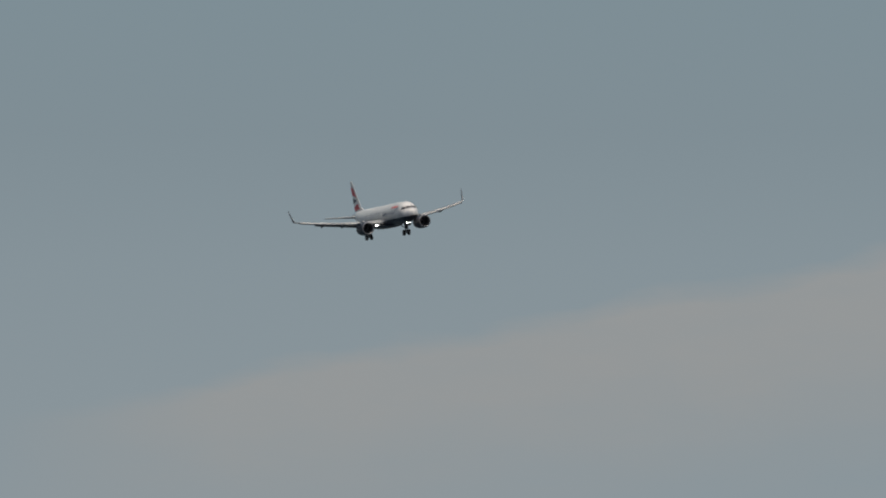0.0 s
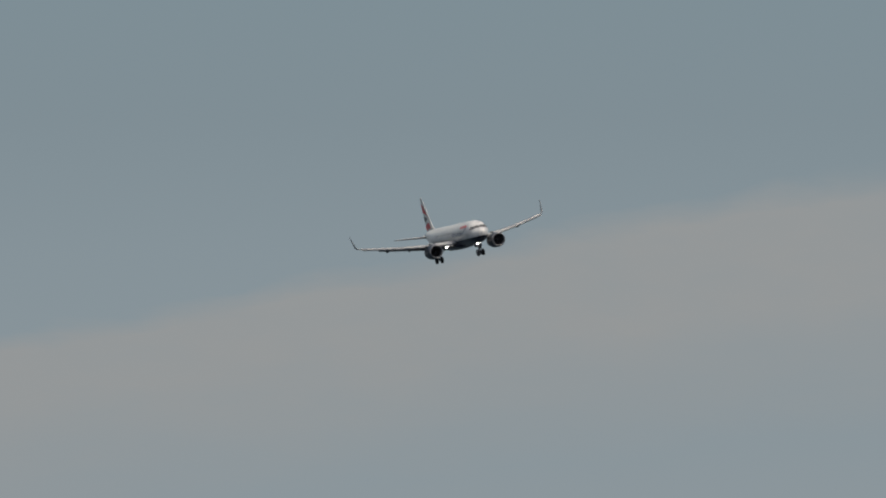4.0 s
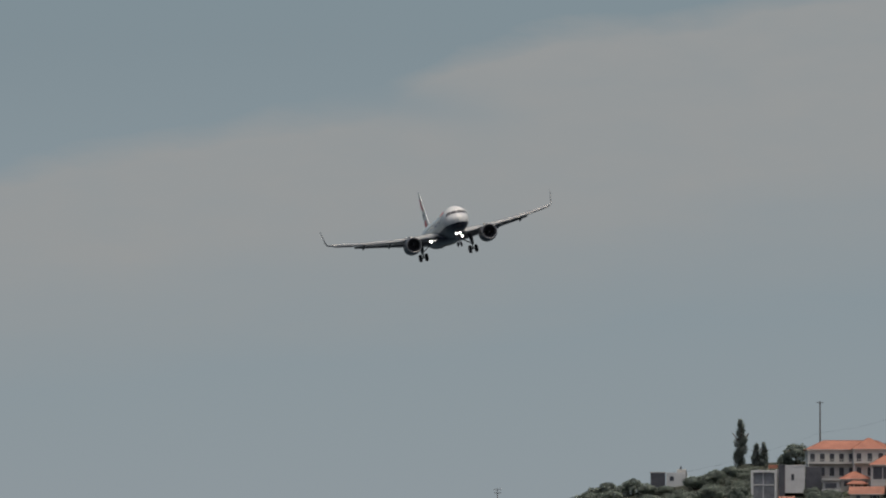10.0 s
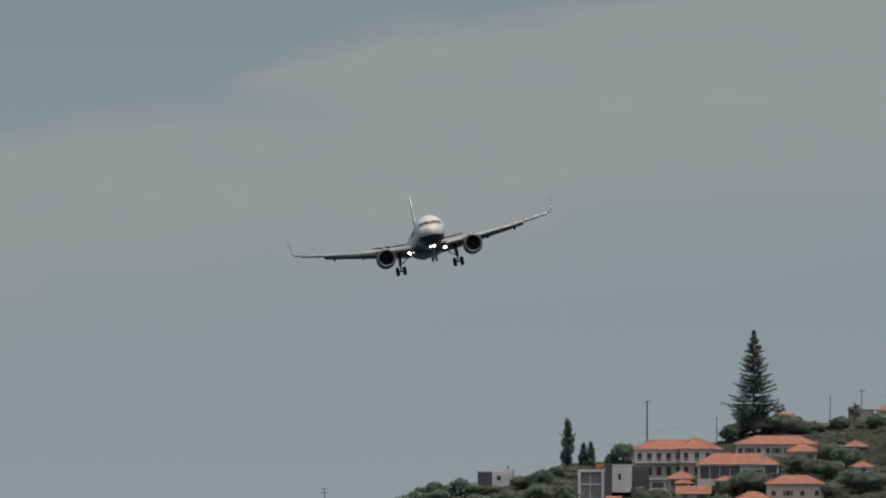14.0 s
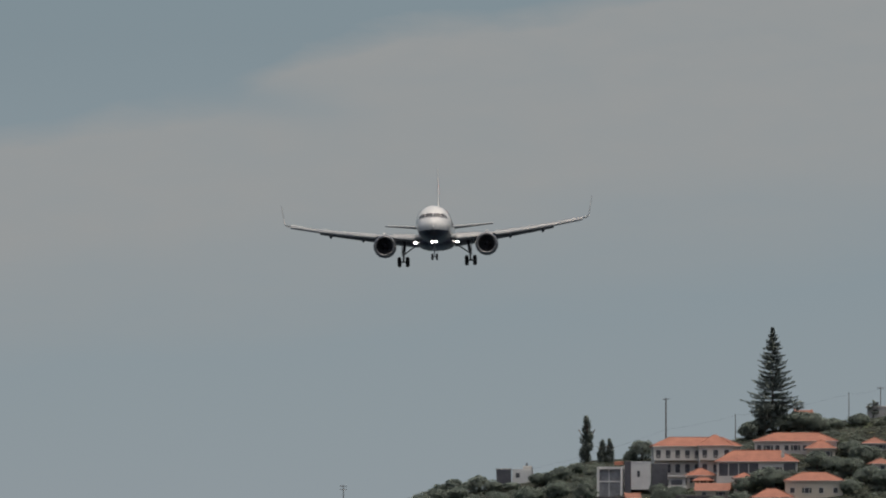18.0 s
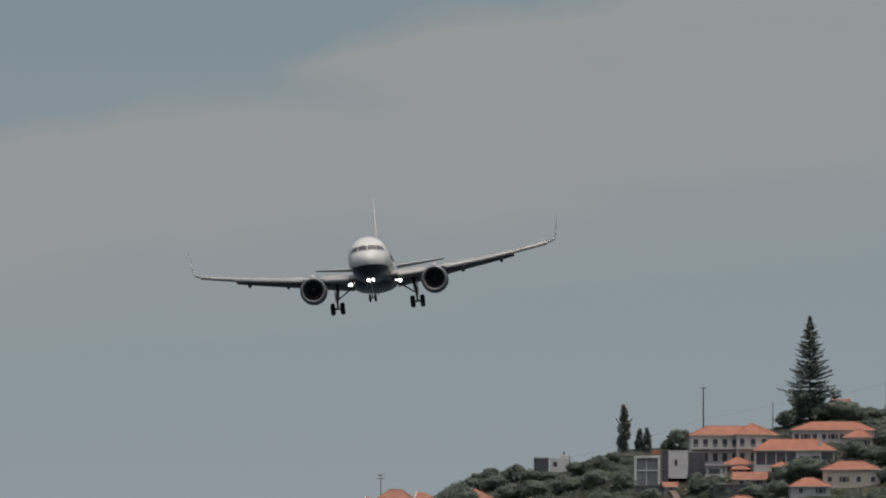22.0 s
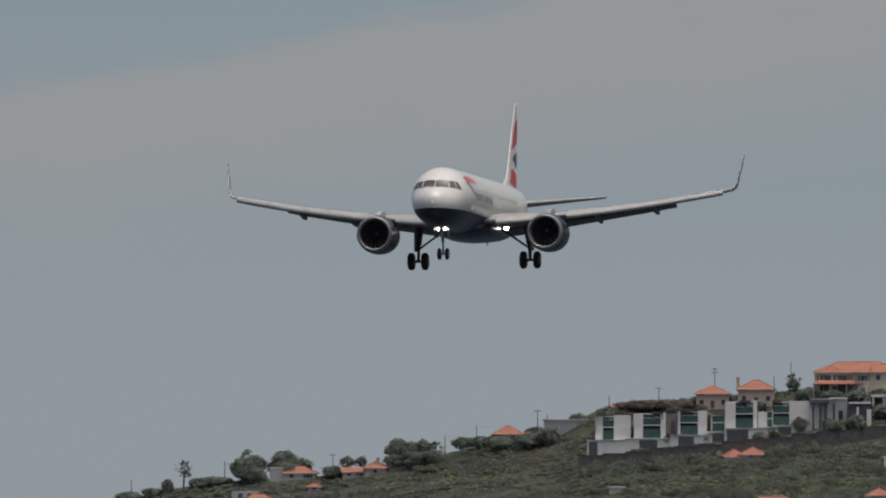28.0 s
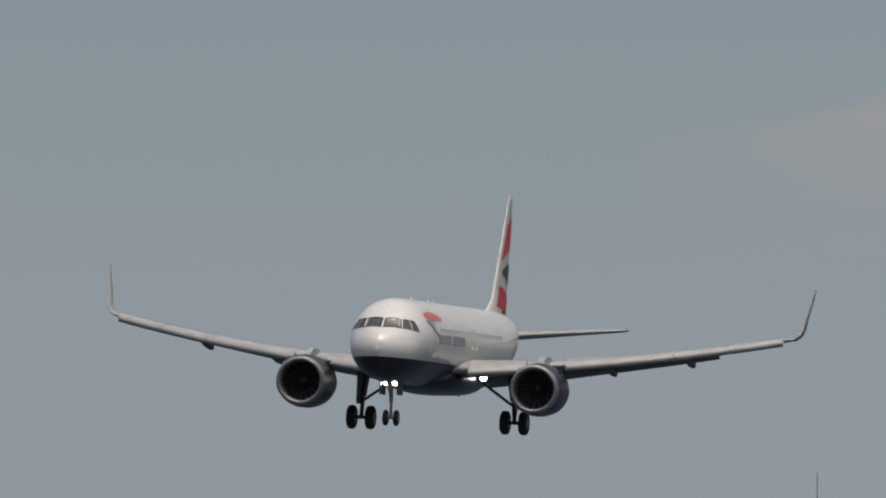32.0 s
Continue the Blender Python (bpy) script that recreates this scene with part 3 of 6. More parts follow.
        part("lens", mesh_of("lens", *moved(spun([(0.4, 0.155), (0.45, 0.11), (0.48, 0.05), (0.485, 0.005)], 20), -0.05, s * 2.37, -1.48), LANDING, None, True), lampbody, "shining lens")
        # tailplane
        rr = []
        for y, le, ch, z in ((0.4, 31.6, 4.2, 0.82), (2.0, 32.6, 3.35, 0.98), (4.2, 33.85, 2.35, 1.20), (5.9, 34.85, 1.60, 1.37), (6.2, 35.15, 1.15, 1.40)):
            rr.append(foil_ring(le, ch, z, 0.11, y, s))
        if s < 0:
            rr.reverse()
        part("tailplane", mesh_of("tailplane", *lofted(rr), WINGGREY, None, True), jet, "grey tailplane")
    # nose gear
    ng = part("nose_gear", mesh_of("nose_gear", *join(tube((12.35, 0, -1.9), (12.13, 0, -2.95), 0.11, 0.10, 12), tube((12.13, 0, -2.9), (12.00, 0, -3.72), 0.07, 0.07, 12), tube((12.00, -0.34, -3.72), (12.00, 0.34, -3.72), 0.06, 0.06, 10), tube((13.5, 0, -2.0), (12.18, 0, -2.75), 0.05, 0.05, 8)), GEARPAINT, None, True), jet, "nose landing gear leg")
    for e in (-1, 1):
        wheel = part("wheel", mesh_of("wheel", *moved(spun([(-0.11, 0.20), (-0.12, 0.28), (-0.09, 0.35), (-0.04, 0.385), (0.04, 0.385), (0.09, 0.35), (0.12, 0.28), (0.11, 0.20)], 24, "y"), 12.00, e * 0.26, -3.72), RUBBER, None, True), ng, "black tyre")
        part("rim", mesh_of("rim", *moved(spun([(-0.08, 0.02), (-0.10, 0.2), (0.10, 0.2), (0.08, 0.02)], 16, "y"), 12.00, e * 0.26, -3.72), GEARPAINT, None, True), wheel)
        lb = part("taxi_light", mesh_of("taxi_light", *moved(spun([(12.340, 0.04), (12.400, 0.09), (12.520, 0.115), (12.540, 0.115)], 18), 0, e * 0.22, -2.05), DARKMETAL, None, True), ng, "take-off light on the nose gear")
        part("lens", mesh_of("lens", *moved(spun([(12.540, 0.11), (12.580, 0.085), (12.600, 0.04), (12.605, 0.004)], 18), 0, e * 0.22, -2.05), LANDING, None, True), lb, "shining lens")
        part("gear_door", mesh_of("gear_door", *box(11.5, 13.0, e * 0.42 - 0.02, e * 0.42 + 0.02, -2.62, -1.95, 0.015), NAVY), ng, "navy gear door")
    # fin and rudder
    def fin_le(h):
        return 30.75 + 0.77 * h - 1.9 * max(0, 0.9 - h)

    def fin_point(h, c, side, off=0.0):
        le, te = fin_le(h), 35.55 + 0.14 * h
        ch = te - le
        t = 0.020 * ch * (4 * max(c, 0.0) ** 0.5 * (1 - c)) + 0.012
        return (17 - (le + c * ch), side * (t + off), 1.70 + h * 1.065)

    hs = [0, 0.3, 0.6, 0.9, 1.5, 2.4, 3.4, 4.4, 5.3, 5.75, 5.88]
    cs = [0.0, 0.02, 0.06, 0.14, 0.28, 0.45, 0.62, 0.70]
    rings = [[fin_point(h, c, 1, -0.02 if h > 5.8 else 0) for c in cs] + [fin_point(h, c, -1, -0.02 if h > 5.8 else 0) for c in reversed(cs[1:])] for h in hs]
    fin = part("fin", mesh_of("fin", *lofted(rings), WHITE, None, True), jet, "white tail fin with red and blue bands")
    cs2 = [0.705, 0.8, 0.9, 1.0]
    rings = [[fin_point(h, c, 1, -0.01) for c in cs2] + [fin_point(h, c, -1, -0.01) for c in reversed(cs2)] for h in hs[2:-1]]
    part("rudder", mesh_of("rudder", *lofted(rings), WHITE, None, True), fin, "white rudder")
    # flag bands: (chord, height) corners, front low, rear low, rear high, front high
    bands = [("red_band", RED, (0.14, 2.65), (1.0, 3.30), (1.0, 4.90), (0.24, 4.25)), ("red_band", RED, (0.26, 0.45), (1.0, 0.25), (1.0, 1.12), (0.22, 1.45)),
             ("navy_band", NAVY, (0.30, 1.98), (1.0, 1.62), (1.0, 2.70), (0.33, 2.20))]
    for nm, m, *q in bands:
        for side in (1, -1):
            V, n = [], 6
            for o in (0.012,):
                for i in range(n + 1):
                    for j in range(n + 1):
                        s, t = i / n, j / n
                        c, h = ((1 - s) * (1 - t) * q[0][k] + s * (1 - t) * q[1][k] + s * t * q[2][k] + (1 - s) * t * q[3][k] for k in (0, 1))
                        V.append(fin_point(h + 0.16 * math.sin(c * 3.1), min(c, 1.0), side, o))
            w = n + 1
            Fc = [(i * w + j, i * w + j + 1, (i + 1) * w + j + 1, (i + 1) * w + j) for i in range(n) for j in range(n)]
            part(nm, mesh_of(nm, V, Fc, m, None, True), fin, "painted band")
    return jet


JET = airliner()


def motions():
    walk(JET, [
        (0.0, pose(-200.55, 2926.29, 192.77, 7.97, -1.18, -68.10)),
        (0.5, pose(-188.47, 2894.73, 191.05, 8.15, -1.22, -68.29)),
        (1.0, pose(-176.55, 2863.07, 189.14, 7.93, -1.19, -68.71)),
        (1.5, pose(-164.85, 2831.32, 187.06, 7.33, -1.10, -69.17)),
        (2.0, pose(-153.38, 2799.47, 184.84, 7.50, -0.97, -69.60)),
        (2.5, pose(-142.17, 2767.52, 182.49, 8.93, -0.82, -70.04)),
        (3.0, pose(-131.28, 2735.47, 180.05, 10.15, -0.69, -70.59)),
        (3.5, pose(-120.71, 2703.47, 177.56, 11.37, -0.76, -71.30)),
        (5.5, pose(-82.13, 2574.43, 167.32, 10.44, -1.72, -76.08)),
        (6.0, pose(-73.51, 2541.92, 164.81, 10.21, -2.23, -77.15)),
        (6.5, pose(-65.31, 2509.31, 162.34, 10.59, -2.99, -78.10)),
        (7.0, pose(-57.57, 2476.60, 159.94, 10.76, -3.73, -78.76)),
        (7.5, pose(-50.29, 2443.79, 157.63, 10.65, -4.25, -79.27)),
        (8.0, pose(-43.44, 2410.88, 155.43, 10.84, -4.53, -79.71)),
        (8.5, pose(-37.27, 2377.87, 153.22, 11.05, -4.80, -80.17)),
        (9.0, pose(-31.05, 2344.76, 151.06, 10.73, -5.11, -80.74)),
        (9.5, pose(-25.94, 2310.99, 149.31, 10.75, -4.96, -81.44)),
        (10.0, pose(-20.74, 2277.12, 147.99, 10.79, -4.49, -82.06)),
        (10.5, pose(-16.31, 2243.17, 146.72, 10.73, -3.85, -82.68)),
        (11.0, pose(-12.10, 2209.11, 145.30, 11.05, -3.23, -83.39)),
        (11.5, pose(-8.59, 2174.96, 143.90, 11.50, -2.89, -84.13)),
        (12.0, pose(-5.49, 2140.72, 142.33, 11.81, -2.96, -84.84)),
        (12.5, pose(-3.00, 2106.39, 140.49, 11.70, -3.16, -85.48)),
        (13.0, pose(-0.79, 2071.97, 138.82, 11.04, -3.15, -86.06)),
        (13.5, pose(0.69, 2037.99, 137.46, 10.66, -3.01, -86.72)),
        (14.0, pose(1.95, 2003.93, 136.05, 10.09, -2.92, -87.36)),
        (14.5, pose(2.77, 1969.78, 134.57, 8.96, -2.92, -88.01)),
        (16.5, pose(2.97, 1832.38, 129.45, 6.21, -2.04, -90.24)),
        (17.0, pose(2.31, 1797.85, 128.47, 4.16, -1.76, -90.77)),
        (17.5, pose(1.66, 1763.83, 127.51, 2.71, -1.29, -91.08)),
        (18.0, pose(0.78, 1729.75, 126.45, 1.70, -0.62, -91.33)),
        (18.5, pose(-0.11, 1695.60, 125.40, 0.80, -0.12, -91.39)),
        (19.0, pose(-1.07, 1661.39, 123.82, 0.31, -0.05, -91.24)),
        (19.5, pose(-2.06, 1627.12, 122.05, 1.22, -0.31, -91.00)),
        (20.0, pose(-3.08, 1592.79, 120.11, 2.64, -0.60, -90.87)),
        (20.5, pose(-4.16, 1556.90, 118.00, 4.12, -0.85, -91.06)),
        (21.0, pose(-5.45, 1520.96, 115.63, 5.29, -1.16, -91.44)),
        (21.5, pose(-6.87, 1484.98, 113.21, 5.58, -1.50, -91.77)),
        (22.0, pose(-8.82, 1448.96, 111.01, 5.77, -1.70, -91.83)),
        (22.5, pose(-10.91, 1412.89, 108.87, 6.79, -1.78, -91.62)),
        (23.0, pose(-13.42, 1376.79, 106.44, 7.08, -1.88, -91.39)),
        (23.5, pose(-15.94, 1341.80, 104.25, 5.54, -1.99, -91.37)),
        (24.0, pose(-18.95, 1306.79, 101.93, 4.58, -2.11, -91.52)),
        (24.5, pose(-21.72, 1271.75, 99.91, 5.11, -2.03, -91.73)),
        (26.5, pose(-34.90, 1131.44, 92.93, 6.00, -0.67, -94.38)),
        (27.0, pose(-38.72, 1096.35, 91.44, 5.00, -0.78, -95.49)),
        (27.5, pose(-42.47, 1060.37, 90.03, 2.65, -1.02, -96.28)),
        (28.0, pose(-46.55, 1024.39, 88.45, 0.59, -1.14, -96.72)),
        (28.5, pose(-50.39, 988.43, 86.57, -0.49, -1.30, -96.86)),
        (29.0, pose(-54.84, 952.49, 84.36, -0.09, -1.63, -96.66)),
        (29.5, pose(-58.70, 917.41, 82.19, 0.37, -2.05, -96.44)),
        (30.0, pose(-63.19, 882.37, 80.20, 0.42, -2.25, -96.09)),
        (30.5, pose(-67.18, 847.36, 78.63, -0.88, -1.97, -95.62)),
        (31.0, pose(-71.61, 812.38, 77.19, -2.03, -1.28, -95.06)),
        (31.5, pose(-75.46, 777.46, 75.62, -2.78, -0.52, -94.59)),
        (32.0, pose(-79.64, 742.58, 73.64, -2.32, -0.24, -94.08)),
    ])


# ---- the hill: u and v are steps of 1 / F across and down, v from the level line at LEVEL ----
LEVEL, RIDGE_Y, FALL = 1450.0, 4000.0, 0.6
RIDGE = [(-3400, 1500), (-2400, 1420), (-1700, 1320), (-1300, 1262), (-1065, 1227), (-995, 1205), (-845, 1184), (-695, 1177), (-575, 1156), (-445, 1128), (-295, 1096), (-245, 1072),
         (-195, 1052), (-55, 1040), (115, 1026), (315, 1001), (415, 972), (495, 956), (632, 930), (725, 916), (790, 899), (815, 890), (840, 882), (866, 876), (966, 858), (1068, 824), (1168, 820), (1308, 790),
         (1388, 767), (1458, 765), (1518, 757), (1625, 738), (1900, 690), (2600, 640)]
RU, RV = [p[0] for p in RIDGE], [p[1] for p in RIDGE]


def ridge(u):
    return float(np.interp(u, RU, RV))


def place(u, v, y):
    return Vector(((u - 784) / F * y, y, EYE + y * (LEVEL - v) / F))


def depth_at(u, v):
    return RIDGE_Y - (v - ridge(u)) * FALL


def on_hill(u, v):
    """The spot of the hillside that lies at u, v."""
    return place(u, v, depth_at(u, v))


def height(x, y):
    if y < 3300:
        k = min(1.0, max(0.0, (y - 120) / 500))
        return 58.4 - 43.4 * k * k * (3 - 2 * k)
    u = x / y * F + 784
    if y <= RIDGE_Y:
        v = ridge(u) + (RIDGE_Y - y) / FALL
        z = EYE + y * (LEVEL - v) / F
        return max(z, 15.0)
    z = EYE + RIDGE_Y * (LEVEL - ridge(u)) / F
    return max(15.0, z - (y - RIDGE_Y) * 0.10)


def ground():
    xs = [-6000, -3000, -1500, -900, -700] + [-640 + 2.5 * i for i in range(337)] + [230, 270, 400, 900, 2000, 6000]
    ys = [-6000, -2000, -500, -100, 0, 120, 200, 280, 360, 440, 520, 620, 1200, 2400, 3300, 3500, 3600, 3650] + [3680 + 2.5 * i for i in range(137)] + [4040, 4100, 4200, 4400, 4700, 6500]
    V, Fc = [], []
    for y in ys:
        for x in xs:
            z = height(x, y)
            if 3660 < y < 4030 and -650 < x < 260:
                z += 0.55 * noise.noise((x / 9, y / 9, 0)) + 0.25 * noise.noise((x / 3, y / 3, 5))
            V.append((x, y, z))
    n = len(xs)
    Fc = [(j * n + i, j * n + i + 1, (j + 1) * n + i + 1, (j + 1) * n + i) for j in range(len(ys) - 1) for i in range(n - 1)]
    ob = new("ground", mesh_of("ground", V, Fc, GRASS, None, True))
    tagged(ob, "dry green hillside running down to the coast", "ground", "", "structure")


ground()


def sea():
    m = mat("dark_sea_water", (0.012, 0.024, 0.034), 0.22, vary=0.2, size=60.0, bump=0.12, bump_size=3.0)
    V = [(-6000, 560, 16.0), (6000, 560, 16.0), (6000, 6500, 16.0), (-6000, 6500, 16.0)]
    ob = new("water", mesh_of("water", V, [(0, 1, 2, 3)], m))
    tagged(ob, "dark blue sea between the lookout and the hill", "water", "", "structure")


sea()


def sky_backdrop():
    """A far sheet of hazy sky with a slanting band of thin cloud."""
    m = bpy.data.materials.new("hazy_sky")
    m.use_nodes = True
    nt = m.node_tree
    nt.nodes.clear()
    N = nt.nodes.new

    def math_node(op, a, b=None, clamp=False):
        n = N("ShaderNodeMath")
        n.operation, n.use_clamp = op, clamp
        for i, s in enumerate((a, b)):
            if s is None:
                continue
            if isinstance(s, (int, float)):
                n.inputs[i].default_value = s
            else:
                nt.links.new(s, n.inputs[i])
        return n.outputs[0]
    tc = N("ShaderNodeTexCoord")
    sep = N("ShaderNodeSeparateXYZ")
    nt.links.new(tc.outputs["Object"], sep.inputs[0])
    # the sheet's own coordinates are in the hill's steps
    u, v = sep.outputs["X"], sep.outputs["Z"]

    def noise_at(su, sv, detail, shift):
        mp = N("ShaderNodeMapping")
        mp.inputs["Scale"].default_value = (1 / su, 1, 1 / sv)
        mp.inputs["Rotation"].default_value = (0, radians(-9), 0)
        mp.inputs["Location"].default_value = (shift, 0, shift * 0.7)
        nt.links.new(tc.outputs["Object"], mp.inputs[0])
        n = N("ShaderNodeTexNoise")
        n.inputs["Scale"].default_value = 1.0
        n.inputs["Detail"].default_value = detail
        n.inputs["Roughness"].default_value = 0.55
        nt.links.new(mp.outputs[0], n.inputs["Vector"])
        return math_node("SUBTRACT", n.outputs["Fac"], 0.5)
    edge = math_node("MULTIPLY", noise_at(420, 130, 5, 3.1), 150)
    low = math_node("MULTIPLY", noise_at(600, 150, 4, 8.4), 220)
    tongue = math_node("MULTIPLY", math_node("MULTIPLY", math_node("SUBTRACT", u, 440), 1 / 120, True), -52)
    upper = math_node("ADD", math_node("ADD", math_node("MULTIPLY", u, -0.19), 236), tongue)
    lower = math_node("ADD", math_node("MULTIPLY", u, -0.11), 690)
    a = math_node("MULTIPLY", math_node("SUBTRACT", math_node("ADD", v, edge), upper), 1 / 50, True)
    b = math_node("MULTIPLY", math_node("SUBTRACT", lower, math_node("ADD", v, low)), 1 / 260, True)
    # a clear wedge under the cloud's tongue
    du = math_node("MULTIPLY", math_node("SUBTRACT", u, 330), 1 / 260)
    dv = math_node("MULTIPLY", math_node("SUBTRACT", math_node("ADD", v, math_node("MULTIPLY", du, -42)), 158), 1 / 34)
    gap = math_node("MULTIPLY", math_node("EXPONENT", math_node("MULTIPLY", math_node("ADD", math_node("MULTIPLY", du, du), math_node("MULTIPLY", dv, dv)), -1.0)), 0.85)
    cloud = math_node("MULTIPLY", math_node("MULTIPLY", a, b), math_node("SUBTRACT", 1.0, gap), True)
    cloud = math_node("MULTIPLY", cloud, math_node("MULTIPLY", math_node("ADD", u, 1760), 1 / 420, True), True)
    wisp = math_node("ADD", math_node("MULTIPLY", noise_at(160, 60, 6, 1.7), 0.5), 0.92)
    cloud = math_node("MULTIPLY", cloud, wisp, True)
    ramp = N("ShaderNodeValToRGB")
    ramp.color_ramp.elements[0].position, ramp.color_ramp.elements[1].position = 0.0, 1.0
    ramp.color_ramp.elements[0].color = (0.205, 0.270, 0.304, 1)
    ramp.color_ramp.elements[1].color = (0.274, 0.313, 0.339, 1)
    for at, c in ((0.26, (0.214, 0.269, 0.300, 1)), (0.45, (0.2365, 0.289, 0.319, 1)), (0.80, (0.259, 0.305, 0.330, 1))):
        ramp.color_ramp.elements.new(at).color = c
    nt.links.new(math_node("MULTIPLY", math_node("ADD", v, 250), 1 / 1250, True), ramp.inputs["Fac"])
    mix = N("ShaderNodeMix")
    mix.data_type = "RGBA"
    nt.links.new(cloud, mix.inputs["Factor"])
    nt.links.new(ramp.outputs["Color"], mix.inputs["A"])
    mix.inputs["B"].default_value = (0.299, 0.312, 0.315, 1)
    em = N("ShaderNodeEmission")
    nt.links.new(mix.outputs["Result"], em.inputs["Color"])
    out = N("ShaderNodeOutputMaterial")
    nt.links.new(em.outputs[0], out.inputs["Surface"])
    y = 4850.0
    k = y / F
    V = [(uu, 0, vv) for vv in (2200, -7500) for uu in (-13000, 15000)]
    ob = new("backdrop", mesh_of("backdrop", V, [(0, 1, 3, 2)], m))
    ob.matrix_basis = Matrix.Translation((-784 * k, y, EYE + LEVEL * k)) @ Matrix.Diagonal((k, 1, -k, 1))
    tagged(ob, "hazy grey-blue sky with a thin slanting cloud band", "sky", "", "structure")


sky_backdrop()

# ---- houses ----
TAKEN = []        # u0, u1, top v, base v of what stands on the hill


def hip_roof(x0, x1, y0, y1, z0, rise, over=0.45, gable=False):
    x0, x1, y0, y1 = x0 - over, x1 + over, y0 - over, y1 + over
    w, d = x1 - x0, y1 - y0
    inset = 0.05 if gable else min(d / 2, w / 2) * 0.98
    inset_r = w * 0.74 if gable == "left" else inset
    ym = (y0 + y1) / 2
    e = 0.16
    if w < d and not gable:
        xm = (x0 + x1) / 2
        top = [(xm, y0 + w / 2, z0 + rise), (xm, y1 - w / 2, z0 + rise)]
    else:
        top = [(x0 + inset, ym, z0 + rise), (x1 - inset_r, ym, z0 + rise)]
    V = [(x0, y0, z0 - e), (x1, y0, z0 - e), (x1, y1, z0 - e), (x0, y1, z0 - e), (x0, y0, z0), (x1, y0, z0), (x1, y1, z0), (x0, y1, z0)] + top
    if w < d and not gable:
        Fc = [(3, 2, 1, 0), (0, 1, 5, 4), (1, 2, 6, 5), (2, 3, 7, 6), (3, 0, 4, 7), (4, 5, 8), (5, 6, 9, 8), (6, 7, 9), (7, 4, 8, 9)]
    else:
        Fc = [(3, 2, 1, 0), (0, 1, 5, 4), (1, 2, 6, 5), (2, 3, 7, 6), (3, 0, 4, 7), (4, 5, 9, 8), (5, 6, 9), (6, 7, 8, 9), (7, 4, 8)]
    return V, Fc


def roof_caps(x0, x1, y0, y1, z0, rise, over=0.45):
    V, _ = hip_roof(x0, x1, y0, y1, z0, rise, over)
    a, b = V[8], V[9]
    pairs = [(a, b)] + [(V[i], min((a, b), key=lambda p: (Vector(p) - Vector(V[i])).length)) for i in (4, 5, 6, 7)]
    return join(*[tube(p, q, 0.13, 0.13, 6) for p, q in pairs if (Vector(p) - Vector(q)).length > 0.3])


def window(parent, x, y, z, w, h, shutters=False):
    win = part("window", mesh_of("window", *join(box(x - w / 2 - 0.09, x - w / 2, y - 0.10, y + 0.05, z, z + h), box(x + w / 2, x + w / 2 + 0.09, y - 0.10, y + 0.05, z, z + h), box(x - w / 2 - 0.09, x + w / 2 + 0.09, y - 0.10, y + 0.05, z + h, z + h + 0.1), box(x - w / 2 - 0.16, x + w / 2 + 0.16, y - 0.18, y + 0.05, z - 0.1, z)), WOODFRAME), parent)
    part("pane", mesh_of("pane", *box(x - w / 2, x + w / 2, y - 0.03, y + 0.04, z, z + h), WINDOWGLASS), win, "dark window pane")
    if shutters:
        for e in (-1, 1):
            xx = x + e * (w * 0.75 + 0.12)
            part("shutter", mesh_of("shutter", *box(xx - w / 4, xx + w / 4, y - 0.09, y + 0.03, z, z + h), SHUTTER), win)


